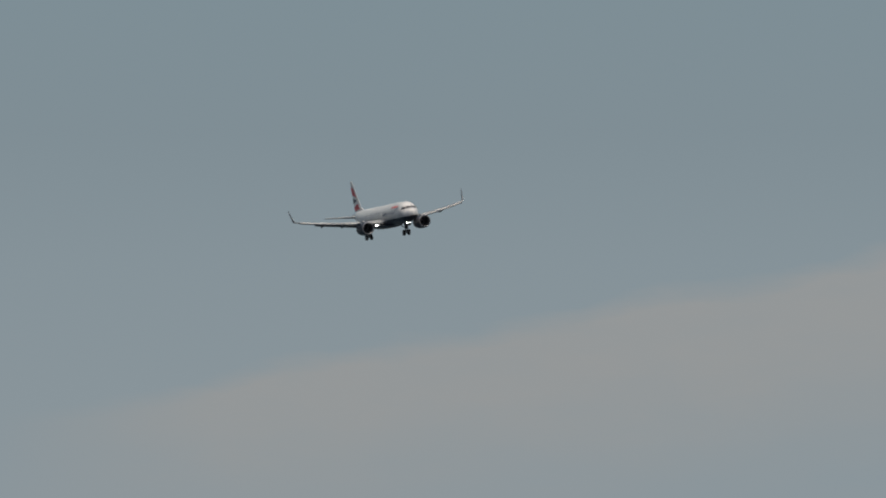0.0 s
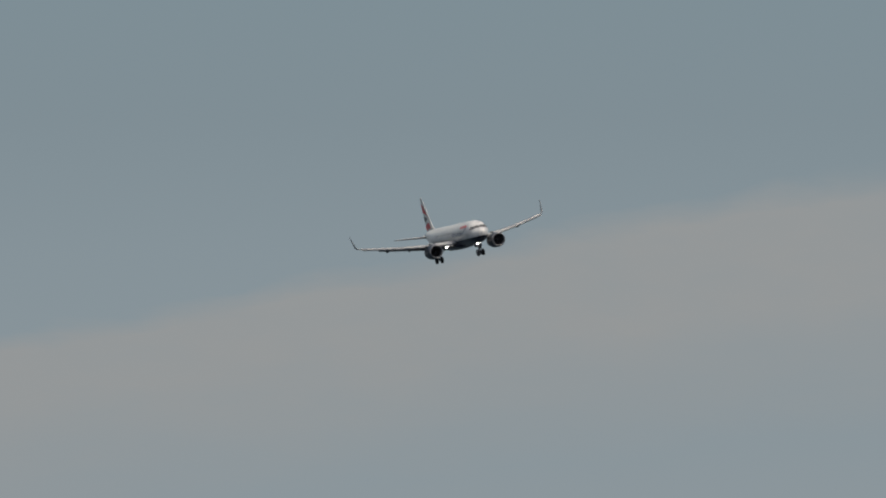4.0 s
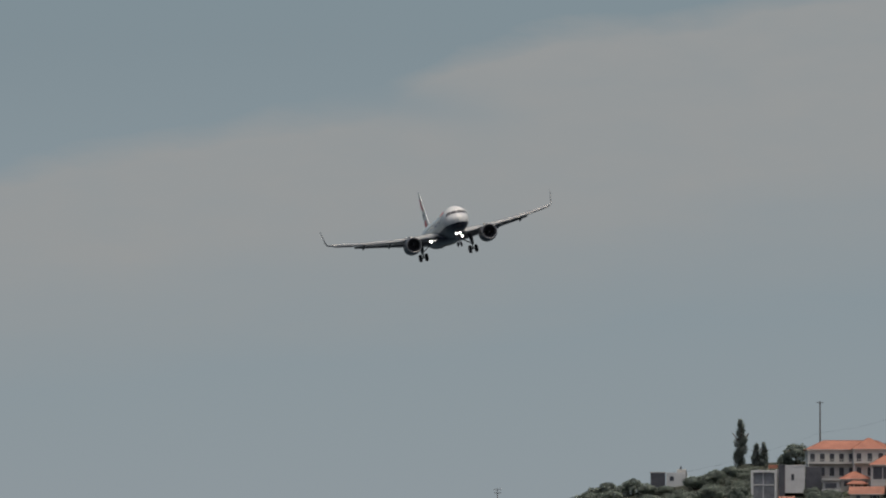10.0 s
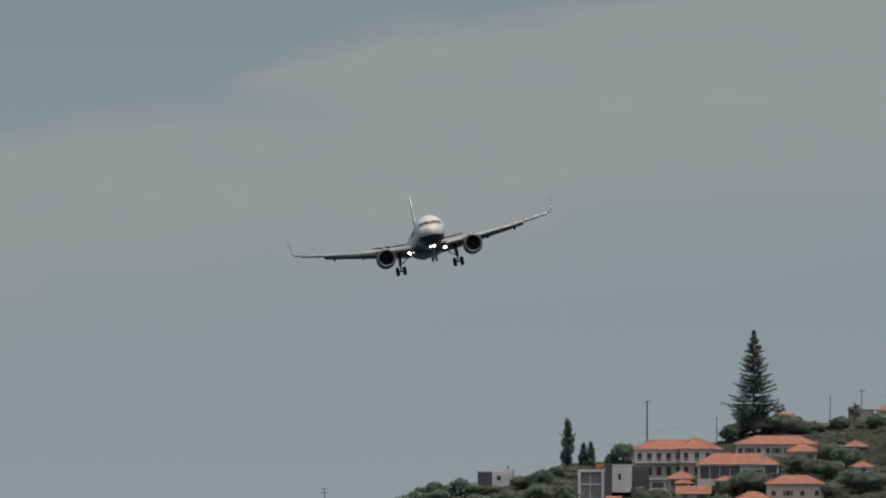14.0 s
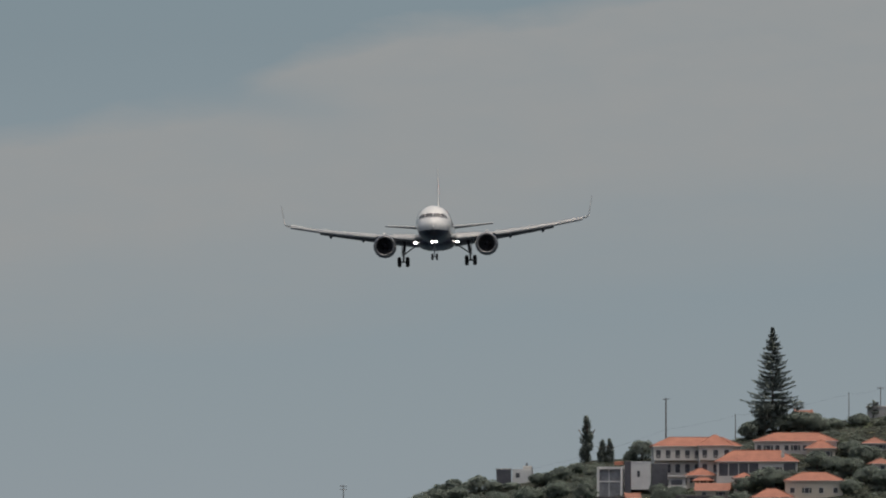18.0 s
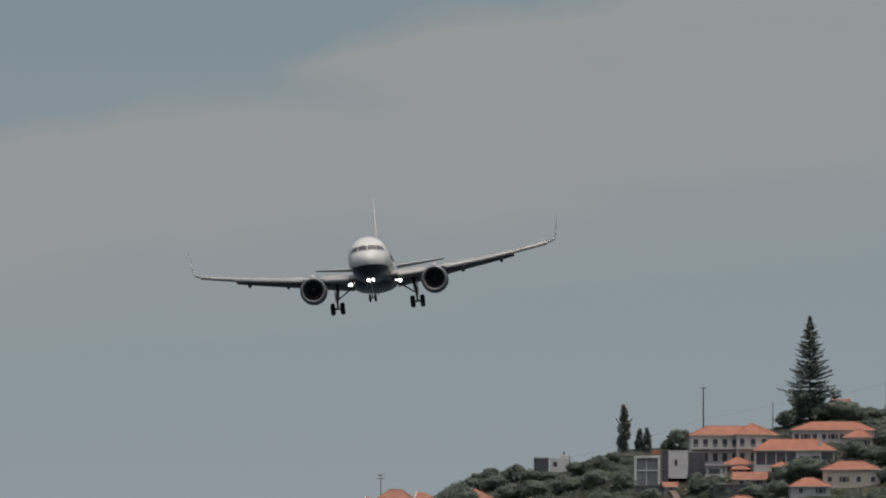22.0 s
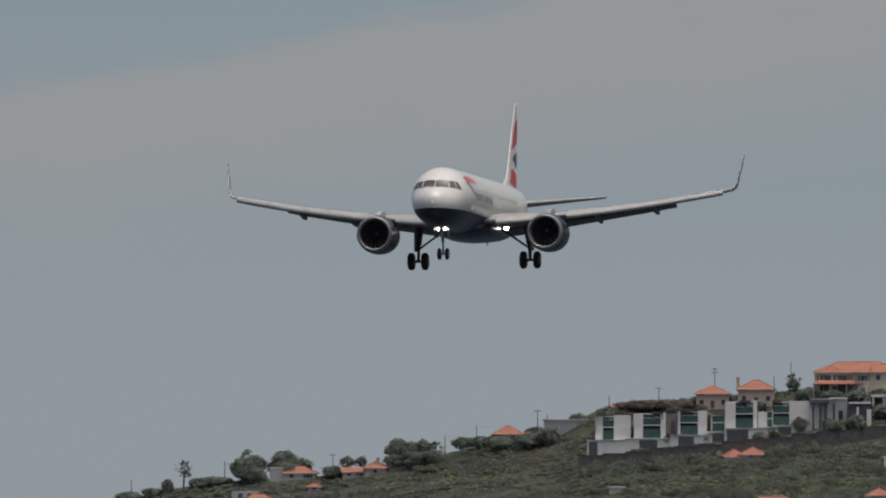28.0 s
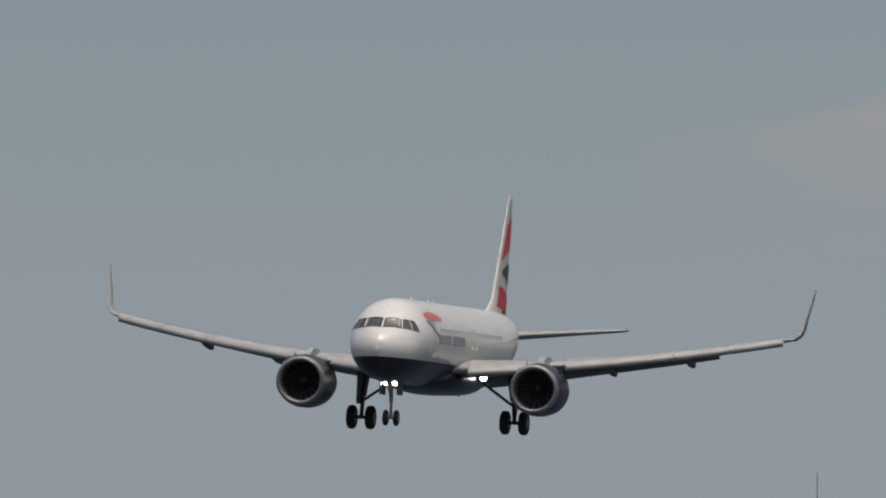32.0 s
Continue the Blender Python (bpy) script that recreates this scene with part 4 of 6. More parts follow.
def house(u0, u1, top, eave, base, wall=0, tile=0, turn=0.0, deep=9.0, floors=2, cols=4, label="", gable=False, chimney=None, porch=None, balcony=False, skip=(), door=True, recess=()):
    """A plastered house with a tiled roof; u, v of its walls, roof line, eaves and foot."""
    um = (u0 + u1) / 2
    y = depth_at(um, base)
    k = y / F
    w, he, hr = (u1 - u0) * k, (base - eave) * k, (eave - top) * k
    ob = new("house")
    ob.matrix_basis = Matrix.Translation(place(um, base, y)) @ pose(0, 0, 0, 0, 0, turn)
    tagged(ob, label or "plastered hillside house with an orange tiled roof", "house", "houses on the hillside", "thing")
    x0, x1 = -w / 2, w / 2
    body = part("wall", mesh_of("wall", *join(box(x0, x1, 0, deep, -2.5, he, 0.04), box(x0 - 0.12, x1 + 0.12, -0.12, deep + 0.12, -2.5, 0.25)), PLASTER[wall]), ob, ("cream", "white", "pink", "grey", "pale yellow")[wall] + " plastered wall")
    roof = part("roof", mesh_of("roof", *hip_roof(x0, x1, 0, deep, he, hr, 0.5, gable), TILES[tile]), ob, ("orange", "faded red", "sandy")[tile] + " tiled roof")
    if not gable:
        part("ridge_tiles", mesh_of("ridge_tiles", *roof_caps(x0, x1, 0, deep, he, hr, 0.5), TILES[tile]), roof)
    if gable:
        for e in (x0 - 0.5, x1 + 0.2)[:1 if gable == "left" else 2]:
            ym, d = deep / 2, deep / 2 + 0.5
            prof = [(ym - d, he - 0.1), (ym, he + hr), (ym + d, he - 0.1), (ym + d, he + 0.2), (ym, he + hr + 0.22), (ym - d, he + 0.2)]
            V = [(e, p, q) for p, q in prof] + [(e + 0.3, p, q) for p, q in prof]
            part("gable_edge", mesh_of("gable_edge", V, [(0, 1, 4, 5), (1, 2, 3, 4), (11, 10, 7, 6), (10, 9, 8, 7), (5, 4, 10, 11), (4, 3, 9, 10), (0, 5, 11, 6), (2, 8, 9, 3), (1, 0, 6, 7), (2, 1, 7, 8)], PLASTER[2] if gable == "left" else TILES[tile]), roof, "pale gable edge" if gable == "left" else "tiled gable edge")
    part("gutter", mesh_of("gutter", *box(x0 - 0.5, x1 + 0.5, -0.62, -0.5, he - 0.2, he - 0.06), WOODFRAME), roof)
    fh = he / max(1, floors)
    for f in range(floors):
        for c in range(cols):
            if (f, c) in skip:
                continue
            x = x0 + w * (c + 0.5) / cols
            ww, hh = min(1.1, w / cols * 0.5), min(1.35, fh * 0.5)
            if f == 0 and door and c == cols // 2:
                dr = part("door", mesh_of("door", *box(x - 0.5, x + 0.5, -0.06, 0.05, 0.25, min(2.3, fh * 0.8)), SHUTTER), ob, "dark door")
                part("door_handle", mesh_of("door_handle", *tube((x + 0.38, -0.12, 1.2), (x + 0.38, -0.06, 1.2), 0.03, 0.03, 6), LIPMETAL), dr)
                continue
            if balcony:
                window(ob, x, 0, f * fh + 0.12, ww * 1.15, fh * 0.66)
            else:
                window(ob, x, 0, f * fh + fh * 0.30, ww, hh, shutters=(c + f) % 3 == 1)
    for side in (-1, 1):
        xx = x0 if side < 0 else x1
        for f in range(floors):
            part("window", mesh_of("window", *box(xx - 0.06, xx + 0.06, deep * 0.4, deep * 0.4 + 1.0, f * fh + fh * 0.3, f * fh + fh * 0.75), WINDOWGLASS), ob)
    if chimney is not None:
        cx = x0 + w * chimney
        part("chimney", mesh_of("chimney", *join(box(cx - 0.4, cx + 0.4, 1.2, 2.0, he - 0.5, he + hr + 0.6, 0.03), box(cx - 0.5, cx + 0.5, 1.1, 2.1, he + hr + 0.6, he + hr + 0.75)), PLASTER[wall]), roof, "plastered chimney")
    if porch:
        a, b, ph = porch        # along the wall 0..1, height of its eaves
        pr = part("porch_roof", mesh_of("porch_roof", *hip_roof(x0 + a * w, x0 + b * w, -2.6, 0.3, ph * he, 0.9, 0.3), TILES[tile]), ob, "tiled porch roof")
        for t in np.linspace(a, b, 4):
            part("porch_post", mesh_of("porch_post", *tube((x0 + t * w, -2.4, -1.5), (x0 + t * w, -2.4, ph * he - 0.1), 0.14, 0.14, 8), PLASTER[wall]), ob)
    # No hollow is built: a dark panel on the wall gives the verandah's shade.
    for a, b in recess:
        xa, xb = x0 + a * w, x0 + b * w
        vr = part("verandah", mesh_of("verandah", *box(xa, xb, -0.05, 0.10, 0.3, he * 0.86), DARKPANEL), ob, "dark panel painted as verandah shade")
        for t in np.linspace(0, 1, max(2, int((xb - xa) / 2.4) + 1)):
            part("post", mesh_of("post", *box(xa + t * (xb - xa) - 0.12, xa + t * (xb - xa) + 0.12, -0.30, -0.06, 0.3, he * 0.86), PLASTER[wall]), vr)
    if balcony:
        bz = fh
        sl = part("balcony", mesh_of("balcony", *box(x0 + 0.2, x1 - 0.2, -1.5, 0, bz - 0.18, bz), PLASTER[wall]), ob, "plastered balcony")
        part("balustrade", mesh_of("balustrade", *join(box(x0 + 0.2, x1 - 0.2, -1.5, -1.4, bz, bz + 0.35), *[box(x, x + 0.09, -1.48, -1.40, bz + 0.3, bz + 0.9) for x in np.arange(x0 + 0.2, x1 - 0.3, 0.5)], box(x0 + 0.2, x1 - 0.2, -1.52, -1.38, bz + 0.88, bz + 0.98)), PLASTER[wall]), sl)
    TAKEN.append((u0 - 4, u1 + 4, top, base + 2))
    return ob


def blocks(name, label, category, base, pieces, turn=0.0, group="", ref=None):
    """A flat-roofed building of boxes: (part, material, u0, v0, u1, v1, front, depth, label), front in metres towards the viewer."""
    us = [p[2] for p in pieces] + [p[4] for p in pieces]
    um = (min(us) + max(us)) / 2
    y = depth_at(um, base)
    k = y / F
    ob = new(name)
    ob.matrix_basis = Matrix.Translation(place(um, base, y)) @ pose(0, 0, 0, 0, 0, turn)
    tagged(ob, label, category, group, "thing")
    made = {}
    for nm, m, u0, v0, u1, v1, front, dep, lab in pieces:
        x0, x1, z0, z1 = (u0 - um) * k, (u1 - um) * k, (base - v1) * k, (base - v0) * k
        if abs(v1 - base) < 1.5:
            z0 -= 2.5
        bev = 0.03 if min(x1 - x0, z1 - z0, dep) > 0.4 else 0.0
        made[nm] = part(nm, mesh_of(nm, *box(x0, x1, -front, -front + dep, z0, z1, bev), m), ob, lab)
    TAKEN.append((min(us) - 4, max(us) + 4, min(p[3] for p in pieces), base + 2))
    return ob


# -- the upper houses by the tall pine
house(1181, 1335, 781, 797, 846, 1, 0, 3, 9, 2, 9, "whitish two-storey terrace house with balconies and a long orange roof", balcony=True, door=False, skip=((0, 8), (1, 8)))
house(1262, 1320, 777, 796, 846, 1, 0, 3, 8, 2, 3, "whitish middle house of a terrace with a raised orange roof", balcony=True, door=False)
house(1360, 1505, 773, 788, 812, 1, 0, -4, 10, 1, 9, "long cream house with an orange tiled roof below the pine", door=False)
house(1452, 1502, 786, 801, 822, 0, 0, -4, 7, 1, 2, "cream annexe with an orange tiled roof", door=False)
house(1293, 1436, 804, 824, 852, 1, 0, 0, 9, 1, 6, "house with a broad orange roof and shaded verandah", chimney=0.82, door=False, recess=((0.02, 0.52), (0.82, 0.98)), skip=((0, 0), (0, 1), (0, 2), (0, 5)))
house(1414, 1516, 843, 858, 890, 0, 0, -2, 9, 1, 4, "cream house with an orange hipped roof and arched windows", door=False)
house(1358, 1428, 872, 888, 906, 3, 0, 4, 8, 1, 2, "low house with an orange roof among bushes", door=False)
house(1240, 1291, 836, 849, 868, 1, 0, 3, 7, 1, 3, "small white house with an orange roof", porch=(0.2, 0.9, 0.5), door=False)
house(1324, 1360, 844, 853, 880, 0, 0, 0, 7, 2, 2, "small cream house with an orange roof", door=False)
house(1256, 1314, 862, 876, 888, 0, 1, -6, 6, 1, 2, "low cream house with a worn tiled roof", gable=True, door=False)
house(1553, 1593, 781, 792, 808, 3, 1, 0, 7, 1, 2, "small grey house with a faded roof among trees", door=False)
house(1570, 1603, 818, 828, 846, 1, 1, 10, 6, 1, 1, "small white house with an orange roof among trees", door=False)
blocks("hilltop_building", "flat grey concrete building on the hilltop", "building", 746,
       [("wall", PLASTER[3], 1560, 729, 1604, 746, 0, 6, "grey concrete wall"), ("parapet", PLASTER[3], 1558, 726, 1606, 729, 0.2, 6.4, ""), ("window", WINDOWGLASS, 1572, 733, 1580, 740, 0.05, 0.2, ""), ("roof_tank", DARKPANEL, 1570, 719, 1580, 726, -2, 2, "dark roof tank")])
house(1612, 1660, 716, 728, 748, 0, 0, 0, 8, 1, 3, "cream hilltop house with an orange roof", door=False)
blocks("modern_house", "white cubic house with tall glass front and dark wing", "house", 884,
       [("frame", WHITEWALL, 1081, 834, 1126, 838, 0.6, 8, "white roof slab"), ("side_wall", WHITEWALL, 1081, 838, 1085, 884, 0.6, 8, ""), ("side_wall", WHITEWALL, 1122, 838, 1126, 884, 0.6, 8, ""), ("mullion", WHITEWALL, 1101.5, 838, 1103, 884, 0.1, 0.5, ""),
        ("floor_slab", WHITEWALL, 1085, 859, 1122, 861, 0.15, 7, ""), ("glazing", PALEGLASS, 1085, 838, 1122, 884, -0.1, 5, "pale glass front"), ("terrace_slab", WHITEWALL, 1050, 886, 1086, 888.5, 0.6, 4, "white terrace slab"),
        ("tower", DARKPANEL, 1130, 824, 1141, 884, 0.3, 7, "dark clad tower"), ("link_wall", WHITEWALL, 1126, 832, 1130, 884, -1, 6, ""), ("block", WHITEWALL, 1141, 827, 1176, 874, 0.0, 8, "white block"), ("slit_window", WINDOWGLASS, 1152, 841, 1157, 852, 0.06, 0.3, ""),
        ("dark_wing", DARKPANEL, 1178, 828, 1206, 868, 0.2, 8, "dark clad wing"), ("parapet", WHITEWALL, 1141, 824.5, 1177, 827, 0.1, 8.2, ""), ("chimney_roof", TILES[0], 1112, 824, 1128, 830, -3, 3, "small tiled roof behind")])
blocks("terrace_building", "grey terrace building under the long white house", "building", 884,
       [("wall", PLASTER[3], 1208, 852, 1238, 884, 0, 6, ""), ("terrace_slab", PLASTER[1], 1206, 849, 1240, 852, 0.5, 6.5, "pale terrace slab"), ("opening", DARKPANEL, 1212, 857, 1232, 866, 0.06, 0.3, "dark opening"), ("terrace_slab", PLASTER[1], 1206, 868, 1240, 871, 0.4, 6, "")])

house(1436, 1462, 733, 741, 752, 0, 1, 8, 6, 1, 1, "house with a faded roof half hidden behind trees", gable=True, door=False)

# -- the ridge with the dark box house
blocks("ridge_house", "whitish ridge house with a dark cubic annexe", "house", 866,
       [("annexe", DARKPANEL, 903, 839, 929, 866, 0.4, 6, "dark annexe"), ("annexe_parapet", PLASTER[3], 902, 837, 930, 839, 0.5, 6.2, ""), ("wall", WHITEWALL, 931, 838, 968, 866, 0, 6, "pale wall"), ("window", WINDOWGLASS, 937, 845, 944, 853, 0.06, 0.3, ""), ("stair_tower", PLASTER[1], 950, 832, 966, 838, -1, 3, ""), ("flue", DARKPANEL, 955, 827, 958, 833, -1.4, 0.4, "dark flue")])
house(889, 973, 913, 927, 968, 0, 0, 3, 9, 2, 4, "two-storey cream villa with an orange roof and porch", porch=(0.25, 1.0, 0.42), chimney=0.08)
house(1083, 1179, 916, 931, 958, 1, 0, -3, 9, 1, 5, "white house with a low orange hipped roof")
house(1076, 1112, 958, 970, 990, 1, 1, 0, 6, 1, 1, "small white outhouse with a worn roof", door=False)
house(1240, 1312, 904, 917, 950, 2, 1, 10, 8, 2, 3, "brownish house with a worn hipped roof")
house(1222, 1252, 926, 934, 952, 2, 1, 10, 5, 1, 1, "low side wing with a worn tiled roof", door=False)
house(1134, 1156, 880, 889, 900, 3, 1, 5, 5, 1, 1, "small brick-red roofed shed on the slope", gable=True, door=False)
for b in ((1331, 1390, 933, 953, "white flat-roofed outbuilding with small windows"), (1296, 1390, 970, 1000, "white flat-roofed building below the terraces"), (831, 889, 917, 934, "long white garden building")):
    u0, u1, v0, v1, lab = b
    n = max(2, int((u1 - u0) / 16))
    blocks("flat_house", lab, "house", v1, [("wall", WHITEWALL, u0, v0 + 3, u1, v1, 0, 7, "white wall"), ("parapet", WHITEWALL, u0 - 1, v0, u1 + 1, v0 + 3, 0.2, 7.4, "")] + [("window", WINDOWGLASS, u0 + (u1 - u0) * (i + 0.3) / n, v0 + 6, u0 + (u1 - u0) * (i + 0.65) / n, v0 + 13, 0.06, 0.3, "") for i in range(n)] + ([("roof_tank", GREENHOUSE, u0 + 22, v0 - 5, u0 + 34, v0, -2, 1.6, "pale roof tank")] if v1 == 1000 else []))
blocks("modern_house", "white stepped house with a large dark opening and roof unit", "house", 1030,
       [("block", WHITEWALL, 1163, 975, 1236, 1030, 0.0, 8, "white main block"), ("parapet", WHITEWALL, 1162, 972, 1237, 975, 0.2, 8.4, ""), ("window", WINDOWGLASS, 1181, 978, 1192, 985, 0.06, 0.3, "dark window"), ("opening", DARKPANEL, 1166, 994, 1205, 1030, 0.06, 0.3, "large dark opening"), ("lintel", WHITEWALL, 1164, 991, 1208, 994, 0.7, 0.8, ""),
        ("slit_window", WINDOWGLASS, 1215, 986, 1219, 1009, 0.06, 0.3, ""), ("roof_unit", GREENHOUSE, 1158, 961, 1174, 968, -2, 1.5, "pale roof unit"), ("unit_stand", DARKPANEL, 1161, 968, 1171, 975, -2.2, 1.0, ""), ("step_block", WHITEWALL, 1150, 977, 1163, 1030, 0.6, 7, ""), ("step_block", WHITEWALL, 1138, 985, 1150, 1030, 0.9, 7, ""), ("step_block", WHITEWALL, 1127, 994, 1138, 1030, 1.2, 7, "lowest white step"),
        # stair shadow laid on the step fronts as flat dark strips
        ("stair_shadow_strip", DARKPANEL, 1152, 980, 1161, 983, 0.66, 0.3, ""), ("stair_shadow_strip", DARKPANEL, 1141, 988, 1149, 991, 0.96, 0.3, "")])
house(1255, 1300, 955, 967, 990, 0, 1, 6, 7, 1, 2, "low house with a worn roof half hidden by bushes", door=False)
blocks("retaining_wall", "black basalt retaining wall under the houses", "wall", 903, [("wall", DARKWALL, 1220, 886, 1330, 903, 0, 3, "dark stone wall"), ("coping", STONE, 1220, 884, 1330, 886, 0.15, 1.0, "")])

blocks("retaining_wall", "black basalt retaining wall under the modern house", "wall", 896, [("wall", DARKWALL, 1083, 888, 1142, 896, 1.4, 3, "dark stone wall"), ("coping", STONE, 1083, 886.5, 1142, 888, 1.5, 1.0, "")])
for u0, v0, w, h in ((872, 981, 20, 5), (896, 990, 14, 4)):
    blocks("garden_wall", "pale grey concrete garden wall on the slope", "wall", v0 + h, [("wall", PLASTER[3], u0, v0 + 1, u0 + w, v0 + h, 0, 0.4, "grey concrete"), ("coping", STONE, u0 - 0.6, v0, u0 + w + 0.6, v0 + 1, 0.06, 0.55, "")], 0, "garden walls")

# -- the stepped house with many roofs
house(604, 704, 893, 926, 966, 0, 1, -6, 12, 2, 3, "large cream house with a steep faded tiled roof")
house(598, 634, 907, 930, 970, 0, 1, -16, 9, 1, 1, "stepped side wing with a tiled roof", gable="left", door=False)
house(570, 608, 915, 936, 964, 0, 1, -16, 9, 1, 1, "stepped side wing with a tiled roof", gable="left", door=False)
house(500, 572, 932, 950, 972, 0, 1, -8, 7, 1, 3, "low wing of the stepped house with a tiled roof", door=False)
house(690, 740, 898, 921, 958, 0, 1, -14, 9, 2, 1, "cream wing with a tiled roof behind a round tree", gable="left", door=False)
house(783, 829, 892, 909, 932, 0, 1, 14, 8, 1, 2, "cream house with a sloping tiled roof on the ridge", door=False)
# The undercroft is a solid dark block, its shade put into the colour.
blocks("stilt_house", "white box house on dark stilts", "house", 1008,
       [("box", WHITEWALL, 501, 953, 555, 984, 0.5, 7, "white upper floor"), ("window", WINDOWGLASS, 503, 958, 512, 970, 0.56, 0.3, ""), ("undercroft", DARKPANEL, 512, 984, 555, 1008, -0.8, 5, "dark block for undercroft shade"), ("pillar", WHITEWALL, 511, 984, 514, 1008, 0.3, 0.4, ""), ("pillar", WHITEWALL, 526, 984, 529, 1008, 0.3, 0.4, ""), ("dark_wing", DARKPANEL, 556, 953, 580, 986, 0, 6, "dark wing"), ("side_wall", WHITEWALL, 500, 984, 511, 1008, 0, 6, "")])
blocks("modern_house", "white two-storey house with wide dark windows", "house", 1024,
       [("upper_floor", WHITEWALL, 610, 974, 706, 978.5, 0.5, 8, "white parapet"), ("wall", WHITEWALL, 610, 978.5, 706, 1024, 0.0, 7, "white wall"), ("glazing", WINDOWGLASS, 619, 979, 634, 996.5, 0.02, 0.3, "dark glazing"), ("glazing", WINDOWGLASS, 635.5, 979, 650, 996.5, 0.02, 0.3, "dark glazing"), ("glazing", WINDOWGLASS, 652, 979, 672, 996.5, 0.02, 0.3, "dark glazing"), ("glazing", WINDOWGLASS, 675, 979, 688, 996.5, 0.02, 0.3, "dark glazing"), ("glazing", WINDOWGLASS, 690, 979, 703, 996.5, 0.02, 0.3, "dark glazing"),
        ("floor_slab", WHITEWALL, 610, 998, 706, 1003, 0.5, 8, ""), ("door", DARKPANEL, 620, 1004, 625, 1021, 0.02, 0.3, ""), ("glazing", WINDOWGLASS, 661, 1004, 673, 1020, 0.02, 0.3, ""), ("glazing", WINDOWGLASS, 676, 1004, 688, 1020, 0.02, 0.3, ""), ("glazing", WINDOWGLASS, 690, 1004, 701, 1020, 0.02, 0.3, ""), ("side_wall", WHITEWALL, 606, 974, 613, 1024, 0.5, 8, ""), ("side_wall", WHITEWALL, 702, 974, 708, 1018, 0.5, 8, ""), ("roof", TILES[1], 625, 969, 694, 974, -2, 4, "tiled roof edge")])
house(733, 806, 988, 1002, 1048, 2, 2, 3, 9, 2, 3, "pink plastered house with a sandy hipped roof")
house(808, 862, 982, 995, 1020, 1, 0, 0, 8, 1, 3, "small white house with an orange roof")
house(556, 608, 990, 1006, 1018, 1, 0, 0, 7, 1, 2, "low white house with an orange roof", door=False)

# -- the large house and the pair of small ones above the villas
house(163, 314, 975, 994, 1034, 4, 0, -4, 12, 2, 6, "large pale yellow house with an orange hipped roof", porch=(0.0, 0.58, 0.48), skip=((0, 3), (0, 4), (0, 5), (1, 3), (1, 5)), recess=((0.06, 0.2), (0.26, 0.42)))
house(185, 204, 981, 991, 1037, 1, 0, -4, 4, 2, 1, "pale gabled bay in front of the large house", door=False)
house(240, 258, 984, 994, 1037, 1, 0, -4, 4, 2, 1, "narrow white bay in front of the large house", gable=True, door=False)
house(350, 462, 973, 989, 1012, 2, 1, 2, 9, 1, 4, "pink house with a broad tiled roof below the pines", door=False)
blocks("flat_house", "white flat-roofed house below the pink one", "house", 1042, [("wall", WHITEWALL, 357, 1008, 445, 1042, 0, 7, "white wall"), ("parapet", WHITEWALL, 355, 1005, 447, 1008, 0.3, 7.5, ""), ("opening", GREENGLASS, 360, 1012, 378, 1036, 0.06, 0.3, "green glazed opening"), ("terrace_clutter", PLASTER[3], 374, 994, 392, 1005, -1, 1.5, "pale terrace furniture")])
blocks("low_building", "low brown flat-roofed building beside the pines", "building", 980, [("wall", PLASTER[2], 440, 961, 492, 980, 0, 6, "brown wall"), ("roof_edge", PLASTER[3], 438, 958, 494, 961, 0.3, 6.6, "flat roof edge"), ("opening", DARKPANEL, 474, 966, 486, 975, 0.06, 0.3, "dark opening")])
house(28, 92, 1008, 1024, 1054, 2, 0, 0, 8, 1, 3, "small pink house with an orange hipped roof", chimney=0.0)
house(-46, 12, 1018, 1032, 1060, 2, 0, 0, 8, 1, 3, "small pink house with an orange pyramid roof")

